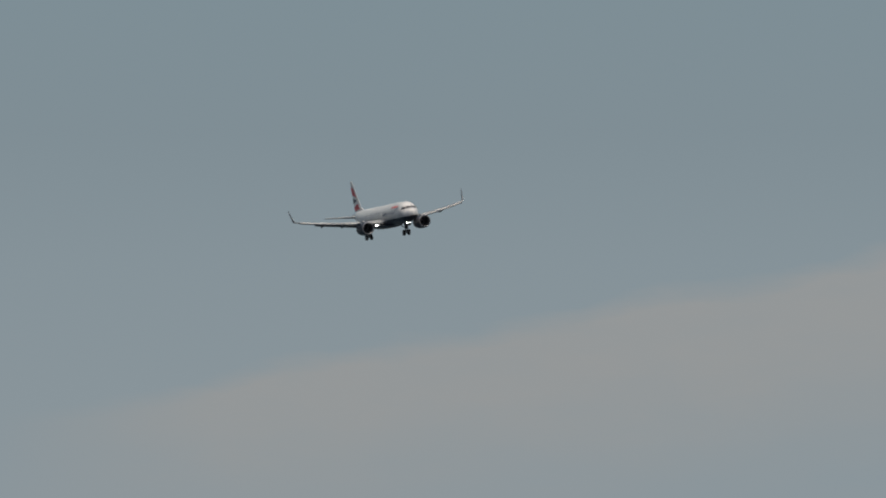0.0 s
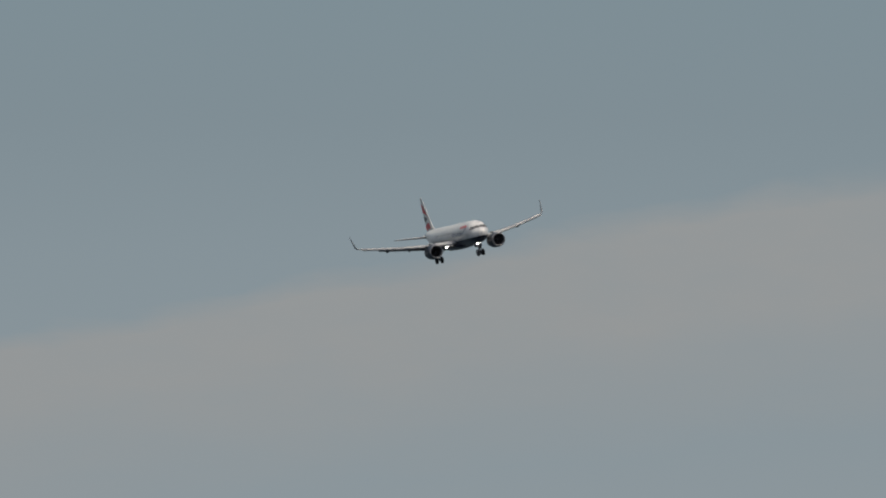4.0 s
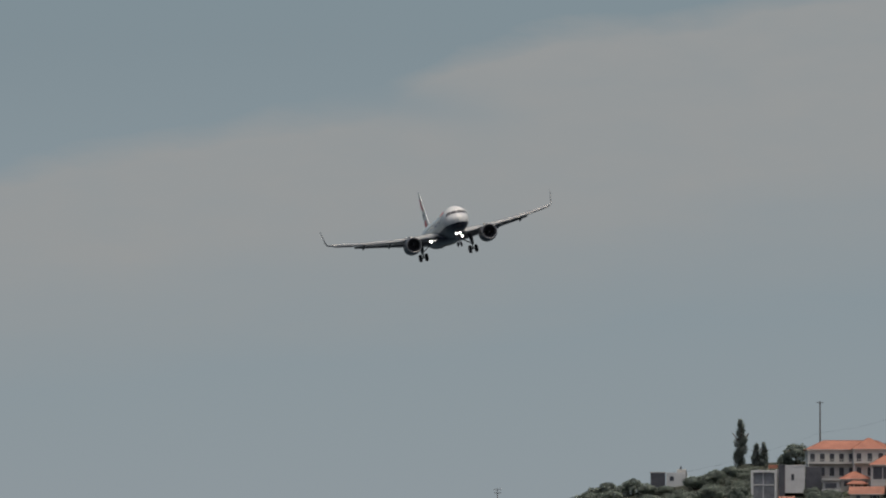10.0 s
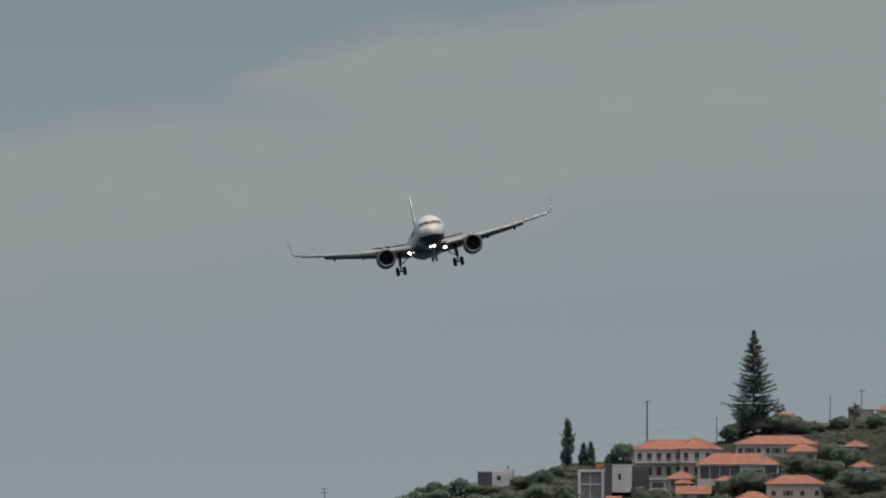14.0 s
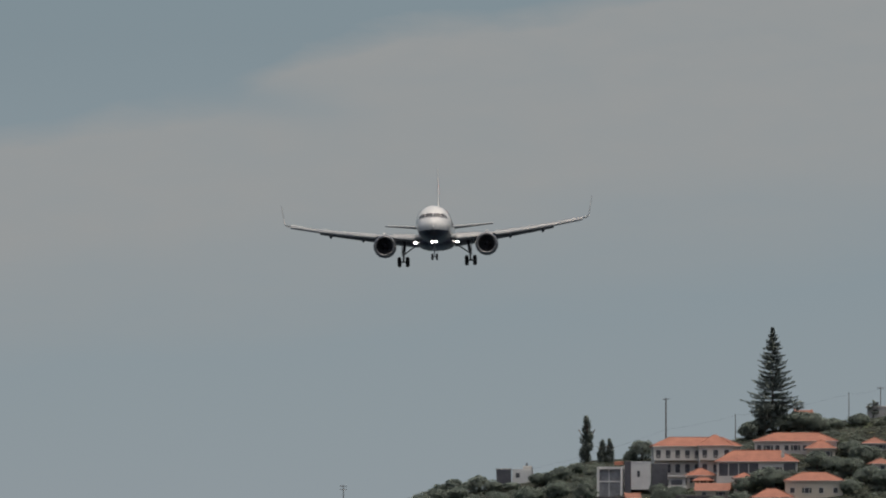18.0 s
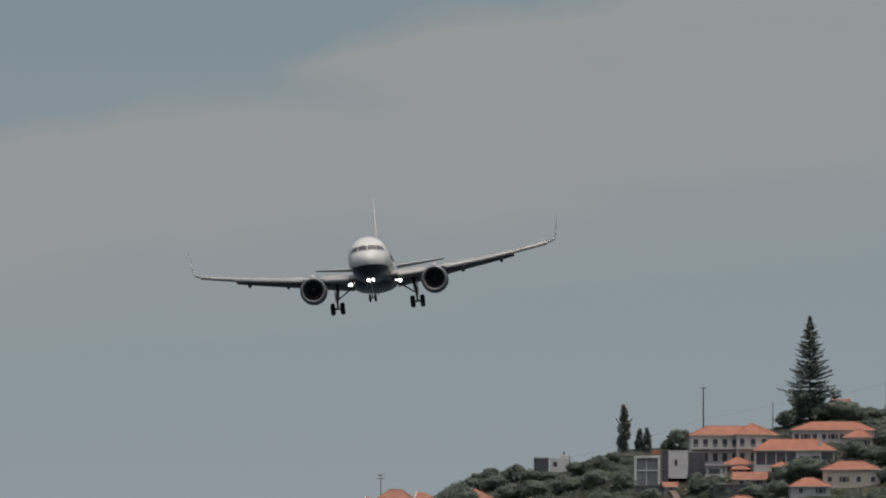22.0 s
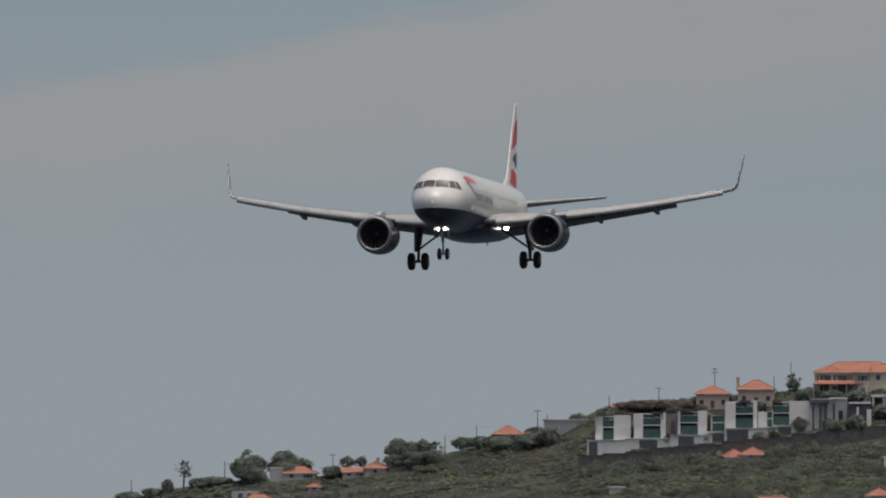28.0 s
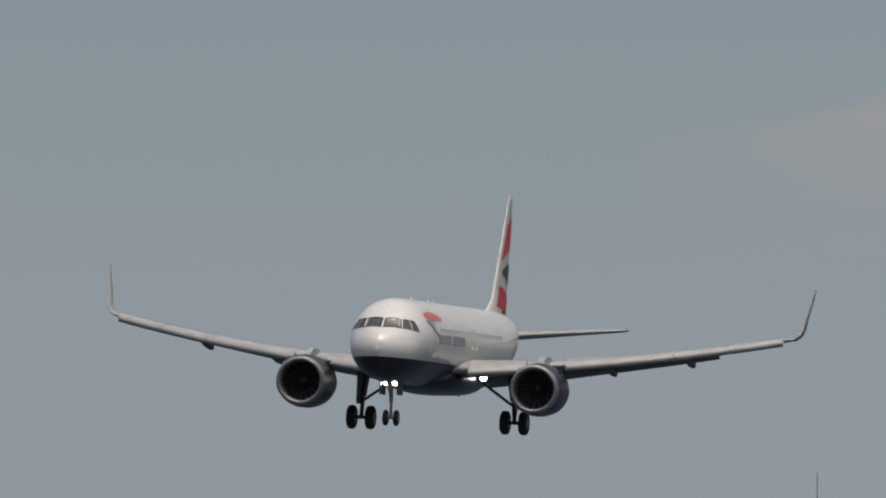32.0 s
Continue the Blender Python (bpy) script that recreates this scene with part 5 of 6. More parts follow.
# -- the row of white villas with green glass
def villa(u0, u1, top, base, glass, garage=None, label="", pergola=None, court=None):
    """A white cubic villa: frame walls, set-back green balconies, a garage slab below."""
    g0, g1 = glass
    h = base - top
    mid = top + h * 0.50
    # The wall behind the balconies has its shade in a dark colour.
    pcs = [("end_wall", WHITEWALL, u0, top + 2, g0, base, 0.2, 7, "white end wall"), ("end_block", WHITEWALL, g1, top, u1, base, 0.5, 8, "white end block"), ("back_wall", DARKPANEL, g0, top + 3, g1, base, -2.2, 5, "back wall with its shade in the colour"),
           ("roof_slab", WHITEWALL, g0 - 1, top + 1.5, g1 + 1, top + 3.5, -1.2, 6, "white roof slab"), ("recess", WINDOWGLASS, g0 + 1, top + 5, g1 - 1, mid - 2, -2.1, 0.3, "shaded glazing"), ("recess", WINDOWGLASS, g0 + 1, mid + 1, g1 - 1, base - 1, -2.1, 0.3, "shaded glazing"),
           ("balcony_slab", WHITEWALL, g0 - 1, mid - 1.5, g1 + 1, mid, 0.45, 2.4, ""), ("balcony_glass", GREENGLASS, g0, mid - 13, g1, mid - 1.5, 0.42, 0.06, "green glass balustrade"), ("handrail", WHITEWALL, g0, mid - 13.7, g1, mid - 13, 0.46, 0.12, ""),
           ("balcony_glass", GREENGLASS, g0, base - 17, g1, base - 1, 0.42, 0.06, "green glass balustrade"), ("screen", GREENGLASS, g0, top + 4, g0 + (g1 - g0) * 0.5, mid - 9, -0.6, 0.06, "green glass screen"), ("blind", PLASTER[3], g0 + (g1 - g0) * 0.62, top + 6, g1 - 2, mid - 7, -1.0, 0.1, "grey blind")]
    if pergola:
        a, b, v0 = pergola
        pcs += [("pergola", DARKPANEL, a, v0, b, v0 + 2.5, 0.9, 3.4, "dark pergola beam")] + [("pergola_post", DARKPANEL, x, v0 + 2.5, x + 1.4, v0 + 14, 0.8, 0.25, "") for x in (a + 1, b - 3)]
    if court:
        a, b, v0, v1 = court
        pcs += [("court_wall", STONE, a, v0, b, v1, -3.0, 0.6, "rough stone courtyard wall"), ("court_door", DARKPANEL, a + (b - a) * 0.35, v0 + (v1 - v0) * 0.35, a + (b - a) * 0.7, v1, -2.9, 0.3, "dark doorway")]
    if garage:
        a, b, v0, v1, d0, d1 = garage
        pcs += [("garage", WHITEWALL, a, v0, b, v1, 2.6, 4, "white garage front"), ("garage_opening", DARKPANEL, d0, v0 + 2.5, d1, v1 - 1, 2.68, 0.3, "dark garage opening"), ("garage_lintel", WHITEWALL, a - 0.5, v0 - 1.2, b + 0.5, v0, 2.9, 4.4, "")]
        return blocks("villa", label or "white cubic villa with green glass balconies", "villa", v1, pcs, 3, "row of villas")
    return blocks("villa", label or "white cubic villa with green glass balconies", "villa", base, pcs, 3, "row of villas")


villa(-224, -162, 1070, 1114, (-211, -192), (-239, -172, 1115, 1137, -236, -221), "white corner villa with green glass over its garage", (-222, -206, 1066))
villa(-156, -100, 1065, 1112, (-140, -109), (-172, -92, 1112, 1124, -147, -115), "", (-124, -104, 1064), (-99, -75, 1067, 1104))
villa(-78, -27, 1062, 1106, (-74, -43), (-92, -18, 1106, 1118, -78, -50), "white villa with a wide band of green glass", (-74, -50, 1059))
villa(-20, 6, 1068, 1100, (-17, 4), (-26, 6, 1100, 1112, -24, 3), "narrow white villa set back between two others", (-22, 4, 1060), (-27, -19, 1072, 1100))
villa(6, 62, 1044, 1093, (24, 55), (5, 76, 1094, 1110, 8, 46), "", (30, 50, 1044))
villa(64, 90, 1062, 1092, (80, 89), (76, 96, 1092, 1107, 82, 94), "low white villa link with a small balcony")
villa(90, 156, 1045, 1089, (90, 119), (90, 158, 1089, 1099, 98, 122), "", (88, 106, 1044))
blocks("villa", "white villa with dark pillars and tall openings", "villa", 1092, [("block", WHITEWALL, 156, 1041, 221, 1092, -0.5, 8, "white block"), ("pillar", DARKPANEL, 172, 1050, 176, 1092, 0.3, 0.6, "dark pillar"), ("pillar", DARKPANEL, 181, 1050, 186, 1092, 0.3, 0.6, "dark pillar"), ("canopy", DARKPANEL, 155, 1042, 190, 1049, 0.8, 2.6, "dark canopy"), ("pillar", DARKPANEL, 196, 1048, 200, 1092, 0.3, 0.6, "dark pillar"), ("pillar", DARKPANEL, 160, 1049, 163, 1092, 0.3, 0.6, "dark pillar"), ("glazing", GREENGLASS, 206, 1062, 214, 1080, -0.45, 0.3, "green glazing"), ("roof_slab", WHITEWALL, 190, 1039, 222, 1042, 0.3, 8, "")], 3, "row of villas")
blocks("villa", "half-hidden white villa with dark glazed front", "villa", 1092, [("block", DARKPANEL, 222, 1050, 262, 1092, -0.4, 7, "dark glazed front"), ("pillar", WHITEWALL, 238, 1056, 242, 1092, 0.4, 0.6, "white pillar"), ("roof_slab", WHITEWALL, 226, 1047, 264, 1050, 0.4, 8, "white roof slab"), ("side_wall", WHITEWALL, 256, 1060, 264, 1092, 0.4, 7, ""), ("garden_wall", WHITEWALL, 218, 1082, 250, 1086, 1.5, 0.3, "white garden wall")], 3, "row of villas")
blocks("flat_house", "grey flat-roofed house with pale garage", "house", 1066, [("wall", PLASTER[3], 284, 1038, 345, 1066, 0, 7, "grey wall"), ("opening", WINDOWGLASS, 290, 1046, 302, 1060, 0.06, 0.3, ""), ("parapet", PLASTER[1], 264, 1034, 346, 1038, 0.3, 7.5, "pale roof edge"), ("post", PLASTER[1], 266, 1038, 269, 1066, 0.2, 0.4, "")], 0)
for i in range(13):
    u = -254 + i * 42
    v0, v1 = 1143 - i * 4.2, 1155 - i * 4.2
    blocks("retaining_wall", "black basalt retaining wall below the villas", "wall", v1 + 8, [("wall", DARKWALL, u, v0 - 1.5 + i % 3, u + 45, v1 + 8, 0, 4, "dark stone wall"), ("coping", DARKWALL, u, v0 - 2.5 + i % 3, u + 45, v0 - 1.5 + i % 3, 0.1, 1.0, "")], 0, "retaining wall bays")

# -- the lower slope and the long shoulder to the left
house(6, 44, 1130, 1144, 1148, 1, 0, 12, 7, 1, 1, "low house with an orange roof sunk in bushes on the slope", door=False)
house(30, 72, 1126, 1140, 1146, 1, 0, -8, 7, 1, 1, "long low house with broken orange roofs on the slope", door=False)
blocks("flat_house", "small white cubic house among trees", "house", 1164, [("wall", WHITEWALL, 286, 1146, 320, 1164, 0, 6, "white wall"), ("parapet", WHITEWALL, 285, 1143, 321, 1146, 0.2, 6.4, ""), ("window", WINDOWGLASS, 292, 1150, 299, 1157, 0.06, 0.3, "")])
house(303, 392, 1173, 1188, 1232, 0, 0, -3, 9, 2, 4, "two-storey cream house with an orange roof and arcade")
house(256, 300, 1199, 1212, 1236, 0, 0, 0, 7, 1, 2, "cream side house with an orange roof", door=False)
house(38, 146, 1214, 1232, 1250, 0, 1, 4, 9, 1, 3, "house with a wide faded red roof below the slope", door=False)
house(-48, -4, 1215, 1230, 1246, 0, 0, 0, 7, 1, 2, "small house with an orange roof below the slope", door=False)
house(324, 350, 1127, 1139, 1150, 2, 1, 0, 5, 1, 1, "small shed with a faded red roof", door=False)
blocks("shed", "small beige hut on the terraced slope", "shed", 1206, [("wall", PLASTER[0], -200, 1199, -174, 1206, 0, 3, "beige wall"), ("roof", PLASTER[1], -202, 1196, -172, 1199, 0.3, 3.6, "pale flat roof")])
house(-194, -134, 1049, 1055, 1064, 0, 0, -6, 6, 1, 2, "long low house with an orange roof behind bushes", gable=True, door=False)
blocks("greenhouse", "long grey sheeted greenhouse on the ridge", "greenhouse", 1102, [("sheeting", GREENHOUSE, -316, 1080, -238, 1102, 0, 8, "grey sheeting"), ("roof", GREENHOUSE, -318, 1077, -236, 1080, 0.2, 8.4, ""), ("post", PLASTER[3], -290, 1080, -288, 1102, 0.1, 0.2, ""), ("post", PLASTER[3], -262, 1080, -260, 1102, 0.1, 0.2, "")])
house(-404, -354, 1088, 1103, 1118, 2, 0, 4, 7, 1, 2, "small house with an orange roof on the ridge", door=False)
house(-350, -322, 1096, 1104, 1116, 2, 0, 0, 6, 1, 1, "small side house with an orange roof", door=False)
house(-672, -630, 1162, 1170, 1180, 2, 0, 8, 6, 1, 2, "low house with an orange roof among bushes", gable=True, door=False)
house(-634, -596, 1150, 1163, 1176, 2, 0, -4, 6, 1, 1, "small house with an orange roof", chimney=0.6, door=False)
house(-778, -720, 1160, 1172, 1184, 1, 0, 0, 7, 1, 2, "white-gabled low house with an orange roof", door=False)
blocks("barn", "pale gabled barn end beside a low house", "barn", 1186, [("wall", PLASTER[3], -802, 1164, -778, 1186, 0.2, 6, "pale wall"), ("coping", PLASTER[1], -803, 1162, -777, 1164, 0.3, 6.4, "")])
house(-734, -712, 1190, 1196, 1204, 2, 0, 0, 4, 1, 1, "tiny shed with an orange roof", door=False)
blocks("barn", "pale roofless building on the shoulder", "barn", 1222, [("wall", PLASTER[3], -870, 1204, -822, 1222, 0, 5, "pale wall"), ("opening", DARKPANEL, -858, 1208, -850, 1216, 0.06, 0.3, ""), ("opening", DARKPANEL, -842, 1208, -834, 1216, 0.06, 0.3, "")])
house(-856, -790, 1209, 1226, 1240, 2, 1, 0, 7, 1, 2, "low house with a dull red roof", door=False)
blocks("parked_cars_wall", "low pale wall by the roadside", "wall", 1164, [("wall", PLASTER[1], -590, 1155, -540, 1164, 0, 0.6, "pale wall"), ("coping", STONE, -591, 1154, -539, 1155, 0.1, 0.8, "")])


# ---- vegetation ----
def leaf_cloud(rng, blobs, count, leaf, V, Fc, N, flat=1.0, heart=None):
    """Loose leaf clumps on the outside of several lumps (x, y, z, r)."""
    tot = sum(b[3] ** 2 for b in blobs)
    for bx, by, bz, br in blobs:
        for _ in range(max(6, int(count * br * br / tot))):
            d = Vector((rng.gauss(0, 1), rng.gauss(0, 1), rng.gauss(0, 1))).normalized()
            r = br * (0.62 + 0.55 * rng.random())
            c = Vector((bx, by, bz)) + Vector((d.x * r, d.y * r, d.z * r * flat))
            s = leaf * (0.6 + 0.9 * rng.random())
            out = (c - heart).normalized() if heart else d
            t = (0.2 * d + 0.5 * out + Vector((0, 0, 0.40)) + 0.6 * Vector((rng.gauss(0, 1), rng.gauss(0, 1), rng.gauss(0, 1))).normalized()).normalized()
            soft = tuple((0.35 * d + 0.6 * out + 0.35 * t + Vector((0, 0, 0.35))).normalized())
            a = t.orthogonal().normalized()
            k = rng.random() * 6.28
            a = a * math.cos(k) + t.cross(a) * math.sin(k)
            b = t.cross(a) * 0.8
            n = len(V)
            V += [tuple(c + s * (a + 0.2 * b)), tuple(c + s * b), tuple(c - s * (a - 0.1 * b)), tuple(c - s * b * 0.9 + s * 0.4 * t)]
            Fc.append((n, n + 1, n + 2, n + 3))
            N += [soft] * 4


def limbs(rng, h, spread, n=6, r=0.16):
    out = [tube((0, 0, -1.0), (0.1, 0, h * 0.55), r, r * 0.7, 8)]
    for i in range(n):
        k = 6.28 * i / n + rng.random()
        out.append(tube((0.1, 0, h * (0.35 + 0.2 * rng.random())), (spread * 0.6 * math.cos(k), spread * 0.6 * math.sin(k), h * (0.7 + 0.2 * rng.random())), r * 0.45, r * 0.15, 6))
    return join(*out)


def mass(rng, h, R, low, V, Fc, N):
    """A full crown: leaves over one uneven hull, in shallow bosses, with a frayed edge."""
    zc, H = h * (1 + low) / 2, h * (1 - low) / 2
    shift = Vector((rng.uniform(-50, 50), rng.uniform(-50, 50), rng.uniform(-50, 50)))
    for _ in range(int(95 * (R * R + 1.6 * R * H)) + 160):
        d = Vector((rng.gauss(0, 1), rng.gauss(0, 1), rng.gauss(0, 1))).normalized()
        bump = noise.noise(d * 1.6 + shift) * 0.30 + noise.noise(d * 4.0 + shift) * 0.16
        if bump < -0.33 or (d.z < -0.35 and rng.random() < 0.7):
            continue
        r = (0.90 + bump) * (1.0 - 0.22 * rng.random() ** 2 + 0.10 * rng.random() ** 3)
        c = Vector((d.x * R * r, d.y * R * r, zc + d.z * H * r))
        t = (0.7 * d + Vector((0, 0, 0.35)) + 0.6 * Vector((rng.gauss(0, 1), rng.gauss(0, 1), rng.gauss(0, 1))).normalized()).normalized()
        soft = tuple((0.45 * d + 0.25 * t + Vector((0, 0, 0.6))).normalized())
        s = 0.24 * (0.6 + 0.9 * rng.random())
        a = t.orthogonal().normalized()
        k = rng.random() * 6.28
        a = a * math.cos(k) + t.cross(a) * math.sin(k)
        b = t.cross(a) * 0.8
        n = len(V)
        V += [tuple(c + s * (a + 0.2 * b)), tuple(c + s * b), tuple(c - s * (a - 0.1 * b)), tuple(c - s * b * 0.9 + s * 0.4 * t)]
        Fc.append((n, n + 1, n + 2, n + 3))
        N += [soft] * 4


def crown(rng, h, w, kind, V, Fc, N):
    """Leaves over many small lobes that make an uneven crown with gaps."""
    if kind in ("round", "low", "lifted"):
        mass(rng, h, w / 2, {"round": 0.12, "low": -0.08, "lifted": 0.40}[kind], V, Fc, N)
        return
    low = {"column": 0.03, "ragged": 0.30, "umbrella": 0.62}[kind]
    dense = {"column": 170, "ragged": 95, "umbrella": 85}[kind]
    R = w / 2 * (1.12 if kind == "column" else 1.0)
    lobes = []
    n = {"column": 34, "ragged": 22, "umbrella": 26}[kind]
    for i in range(n):
        s = (i + rng.random()) / n
        if kind == "column":
            prof, br = min(1.0, 0.62 + 2.0 * s) * (1.0 - 0.72 * s ** 2.2), R * (0.62 - 0.30 * s) * rng.uniform(0.7, 1.15)
        elif kind == "umbrella":
            prof, br = (1 - s ** 2) ** 0.5, R * rng.uniform(0.15, 0.30)
        else:
            prof = max(0.12, 1 - (1.6 * s - 0.62) ** 2) ** 0.5
            br = R * rng.uniform(0.12, 0.27)
        k = rng.random() * 6.283
        away = max(0.0, R * prof - br * 0.75) * (rng.random() ** 0.4 if kind != "column" else rng.random() ** 0.5)
        z = h * (low + (1 - low) * s)
        br = min(br, h * 0.5)
        z = min(z, h - br * (0.75 if kind != "column" else 1.0) * rng.uniform(0.75, 1.1))
        lobes.append((away * math.cos(k), away * math.sin(k), z, br))
    lobes.append((0, 0, h - R * 0.22, min(R * 0.22, h * 0.3)))
    flat = {"column": 1.25, "umbrella": 0.42}.get(kind, 0.75)
    area = sum(b[3] ** 2 for b in lobes)
    leaf_cloud(rng, lobes, int(dense * area) + 60, 0.20 if kind == "column" else 0.23, V, Fc, N, flat, None if kind in ("column", "umbrella") else Vector((0, 0, h * 0.3)))


SEED = [11]


def tree(u, v, top, width, kind="round", label="", material=None):
    """A tree whose foot is at u, v; top is the v of its tip, width in steps."""
    SEED[0] += 7
    rng = random.Random(SEED[0])
    y = depth_at(u, v)
    k = y / F
    h, w = (v - top) * k, width * k
    ob = new("tree")
    ob.matrix_basis = Matrix.Translation(place(u, v, y))
    tagged(ob, label or {"round": "round dark green broadleaf tree on the slope", "lifted": "dark green tree with a broad crown on a bare trunk", "low": "broad dark green bushy tree", "umbrella": "wind-shaped umbrella pine with a bare trunk", "column": "dark columnar cypress on the ridge", "ragged": "ragged thin-leaved dark tree on the skyline"}[kind], "tree", "", "thing")
    part("trunk", mesh_of("trunk", *limbs(rng, h * (1.0 if kind == "umbrella" else 0.92), w, 6, 0.035 * h + 0.05), BARK, None, True), ob, "brown bark trunk and limbs")
    V, Fc, N = [], [], []
    crown(rng, h, w, kind, V, Fc, N)
    part("crown", mesh_of("crown", V, Fc, material or (NEEDLE if kind in ("column", "umbrella", "ragged") else LEAF), None, True, N), ob, "dark green crown of small leaves")
    return ob


def tall_pine(u, v, top):
    rng = random.Random(5)
    y = depth_at(u, v)
    k = y / F
    h = (v - top) * k
    ob = new("tree")
    ob.matrix_basis = Matrix.Translation(place(u, v, y))
    tagged(ob, "tall tiered conifer with drooping open whorls on the hilltop", "tree", "", "thing")
    part("trunk", mesh_of("trunk", *tube((0, 0, -1.0), (0, 0, h * 0.985), 0.42, 0.04, 10), BARK, None, True), ob, "straight grey-brown trunk")
    V, Fc, N, wood = [], [], [], []
    z = h * 0.20
    while z < h * 0.985:
        s = z / h
        reach = float(np.interp(s, [0.18, 0.25, 0.30, 0.37, 0.45, 0.525, 0.625, 0.775, 0.9, 1.0], [5.8, 7.8, 7.3, 5.9, 5.0, 4.4, 3.6, 2.3, 1.1, 0.12])) * (0.85 + 0.3 * rng.random())
        nb = 10 if s < 0.4 else 8 if s < 0.8 else 6
        k0 = rng.random() * 6.28
        for i in range(nb):
            kk = k0 + 6.28 * (i + 0.6 * rng.random()) / nb
            zb = z + 0.15 * rng.gauss(0, 1)
            ln = reach * (0.70 + 0.42 * rng.random())
            dx, dy = math.cos(kk), math.sin(kk)
            droop = -0.10 if s < 0.35 else 0.05
            wood.append(tube((0, 0, zb), (dx * ln * 0.6, dy * ln * 0.6, zb + ln * droop * 0.6), 0.06, 0.03, 5))
            m = int(9 + ln * 11)
            for j in range(m):
                q = (j + 0.6) / m
                if q < 0.14:
                    continue
                c = Vector((dx * ln * q, dy * ln * q, zb + ln * (droop * q + 0.17 * q * q * q) + 0.13 * rng.gauss(0, 1)))
                wd = (0.20 + 0.28 * (1 - abs(q - 0.55))) * min(1.0, 0.25 + reach / 2.4)
                side = Vector((-dy, dx, 0))
                e = 1 if j % 2 else -1
                n = len(V)
                tip = c + side * e * wd * (0.8 + 0.5 * rng.random()) + Vector((dx * 0.22, dy * 0.22, 0.10 + 0.14 * rng.random()))
                V += [tuple(c - Vector((dx * 0.16, dy * 0.16, 0.06))), tuple(c + Vector((dx * 0.16, dy * 0.16, 0.05))), tuple(tip + Vector((0, 0, 0.12))), tuple(tip - Vector((dx * 0.15, dy * 0.15, 0.02)))]
                Fc.append((n, n + 1, n + 2, n + 3))
                N += [tuple(Vector((dx * 0.6, dy * 0.6, 0.7)).normalized())] * 4
        z += (0.92 if s < 0.75 else 0.6) * (0.8 + 0.4 * rng.random())
    leaf_cloud(rng, [(rng.gauss(-0.6, 2.2), rng.gauss(0, 1.8), h * (0.06 + 0.19 * rng.random()), 1.2 + rng.random()) for _ in range(20)], 2600, 0.3, V, Fc, N, 0.7)
    part("crown", mesh_of("crown", V, Fc, NEEDLE, None, True, N), ob, "blackish green tiers of needles")
    for shape in wood:
        part("branch", mesh_of("branch", *shape, BARK), ob)
    TAKEN.append((u - 8, u + 8, top, v))


tall_pine(1392, 768, 586)
tree(1062, 824, 744, 25, "column", "tall dark cypress on the ridge")
tree(1090, 826, 787, 17, "column", "short twin cypress beside a tall one")
tree(1103, 826, 785, 15, "column", "short twin cypress beside a tall one")
tree(1160, 828, 787, 46, "round", "round dark tree beside the white house")
tree(1140, 828, 806, 26, "low")
tree(1446, 770, 736, 84, "low", "broad dark tree beside the tall conifer")
tree(1472, 772, 744, 50, "low")
tree(1352, 784, 752, 34, "low")
tree(1420, 768, 740, 48, "low")
tree(1366, 772, 752, 40, "low")
tree(1345, 780, 762, 30, "low")
tree(1500, 766, 748, 44, "low")
tree(1545, 760, 740, 40, "low")
tree(1570, 748, 716, 22, "ragged", "ragged shrub on the hilltop building")
tree(1610, 758, 734, 44, "low")
tree(1555, 830, 795, 60, "round", "dense dark tree below the hilltop")
tree(1530, 812, 788, 46, "round")
tree(1500, 845, 815, 44, "round")
tree(1600, 870, 838, 66, "round")
tree(1346, 880, 852, 46, "low")
tree(1388, 876, 836, 70, "round", "dark tree between two orange roofs")
tree(1352, 868, 846, 34, "round")
tree(1232, 908, 882, 44, "low")
tree(1292, 910, 886, 50, "low")
tree(1335, 906, 878, 44, "round")
tree(1530, 880, 855, 50, "low")
for u, v, t, w in ((806, 884, 864, 34), (828, 882, 856, 36), (852, 880, 860, 30), (872, 876, 850, 36), (896, 880, 858, 34), (930, 876, 862, 36), (980, 868, 845, 40), (1000, 864, 842, 34), (1022, 856, 834, 40), (1046, 846, 826, 36), (790, 898, 872, 36),
                   (1010, 890, 860, 50), (960, 896, 870, 54), (1060, 894, 862, 44), (900, 904, 878, 50), (860, 910, 886, 44), (1195, 900, 872, 40), (1060, 930, 905, 40), (1020, 924, 896, 46), (1200, 956, 926, 50), (1110, 914, 892, 40)):
    tree(u, v, t, w, "low" if (u + v) % 3 else "round")
tree(835, 893, 868, 42, "low")
tree(816, 897, 874, 42, "low")
tree(768, 952, 884, 80, "round", "large round dark tree in front of the ridge house")
tree(742, 948, 900, 44, "round")
tree(830, 984, 926, 78, "low", "broad dark hedge-like tree by the villa")
tree(800, 972, 935, 50, "low")
tree(603, 988, 928, 62, "lifted", "broad-crowned tree on a bare trunk before the stepped house")
tree(592, 1000, 976, 44, "low")
tree(403, 970, 927, 42, "umbrella", "leaning umbrella pine with a flat open crown")
tree(436, 970, 917, 56, "umbrella")
tree(410, 976, 957, 50, "low")
tree(470, 962, 919, 24, "ragged")
tree(486, 960, 924, 50, "umbrella")
tree(478, 964, 938, 40, "low")
tree(126, 1030, 996, 30, "ragged", "ragged small tree under the pole")
tree(126, 1032, 1006, 24, "round")
tree(330, 1008, 988, 40, "low")
tree(376, 1020, 998, 44, "low", "dark bush before the pink house")
tree(424, 1016, 994, 52, "low", "dark bush before the pink house")
tree(496, 1004, 976, 56, "round")
tree(716, 984, 946, 58, "round", "dark tree beside the stepped house")
tree(470, 1012, 975, 60, "round")
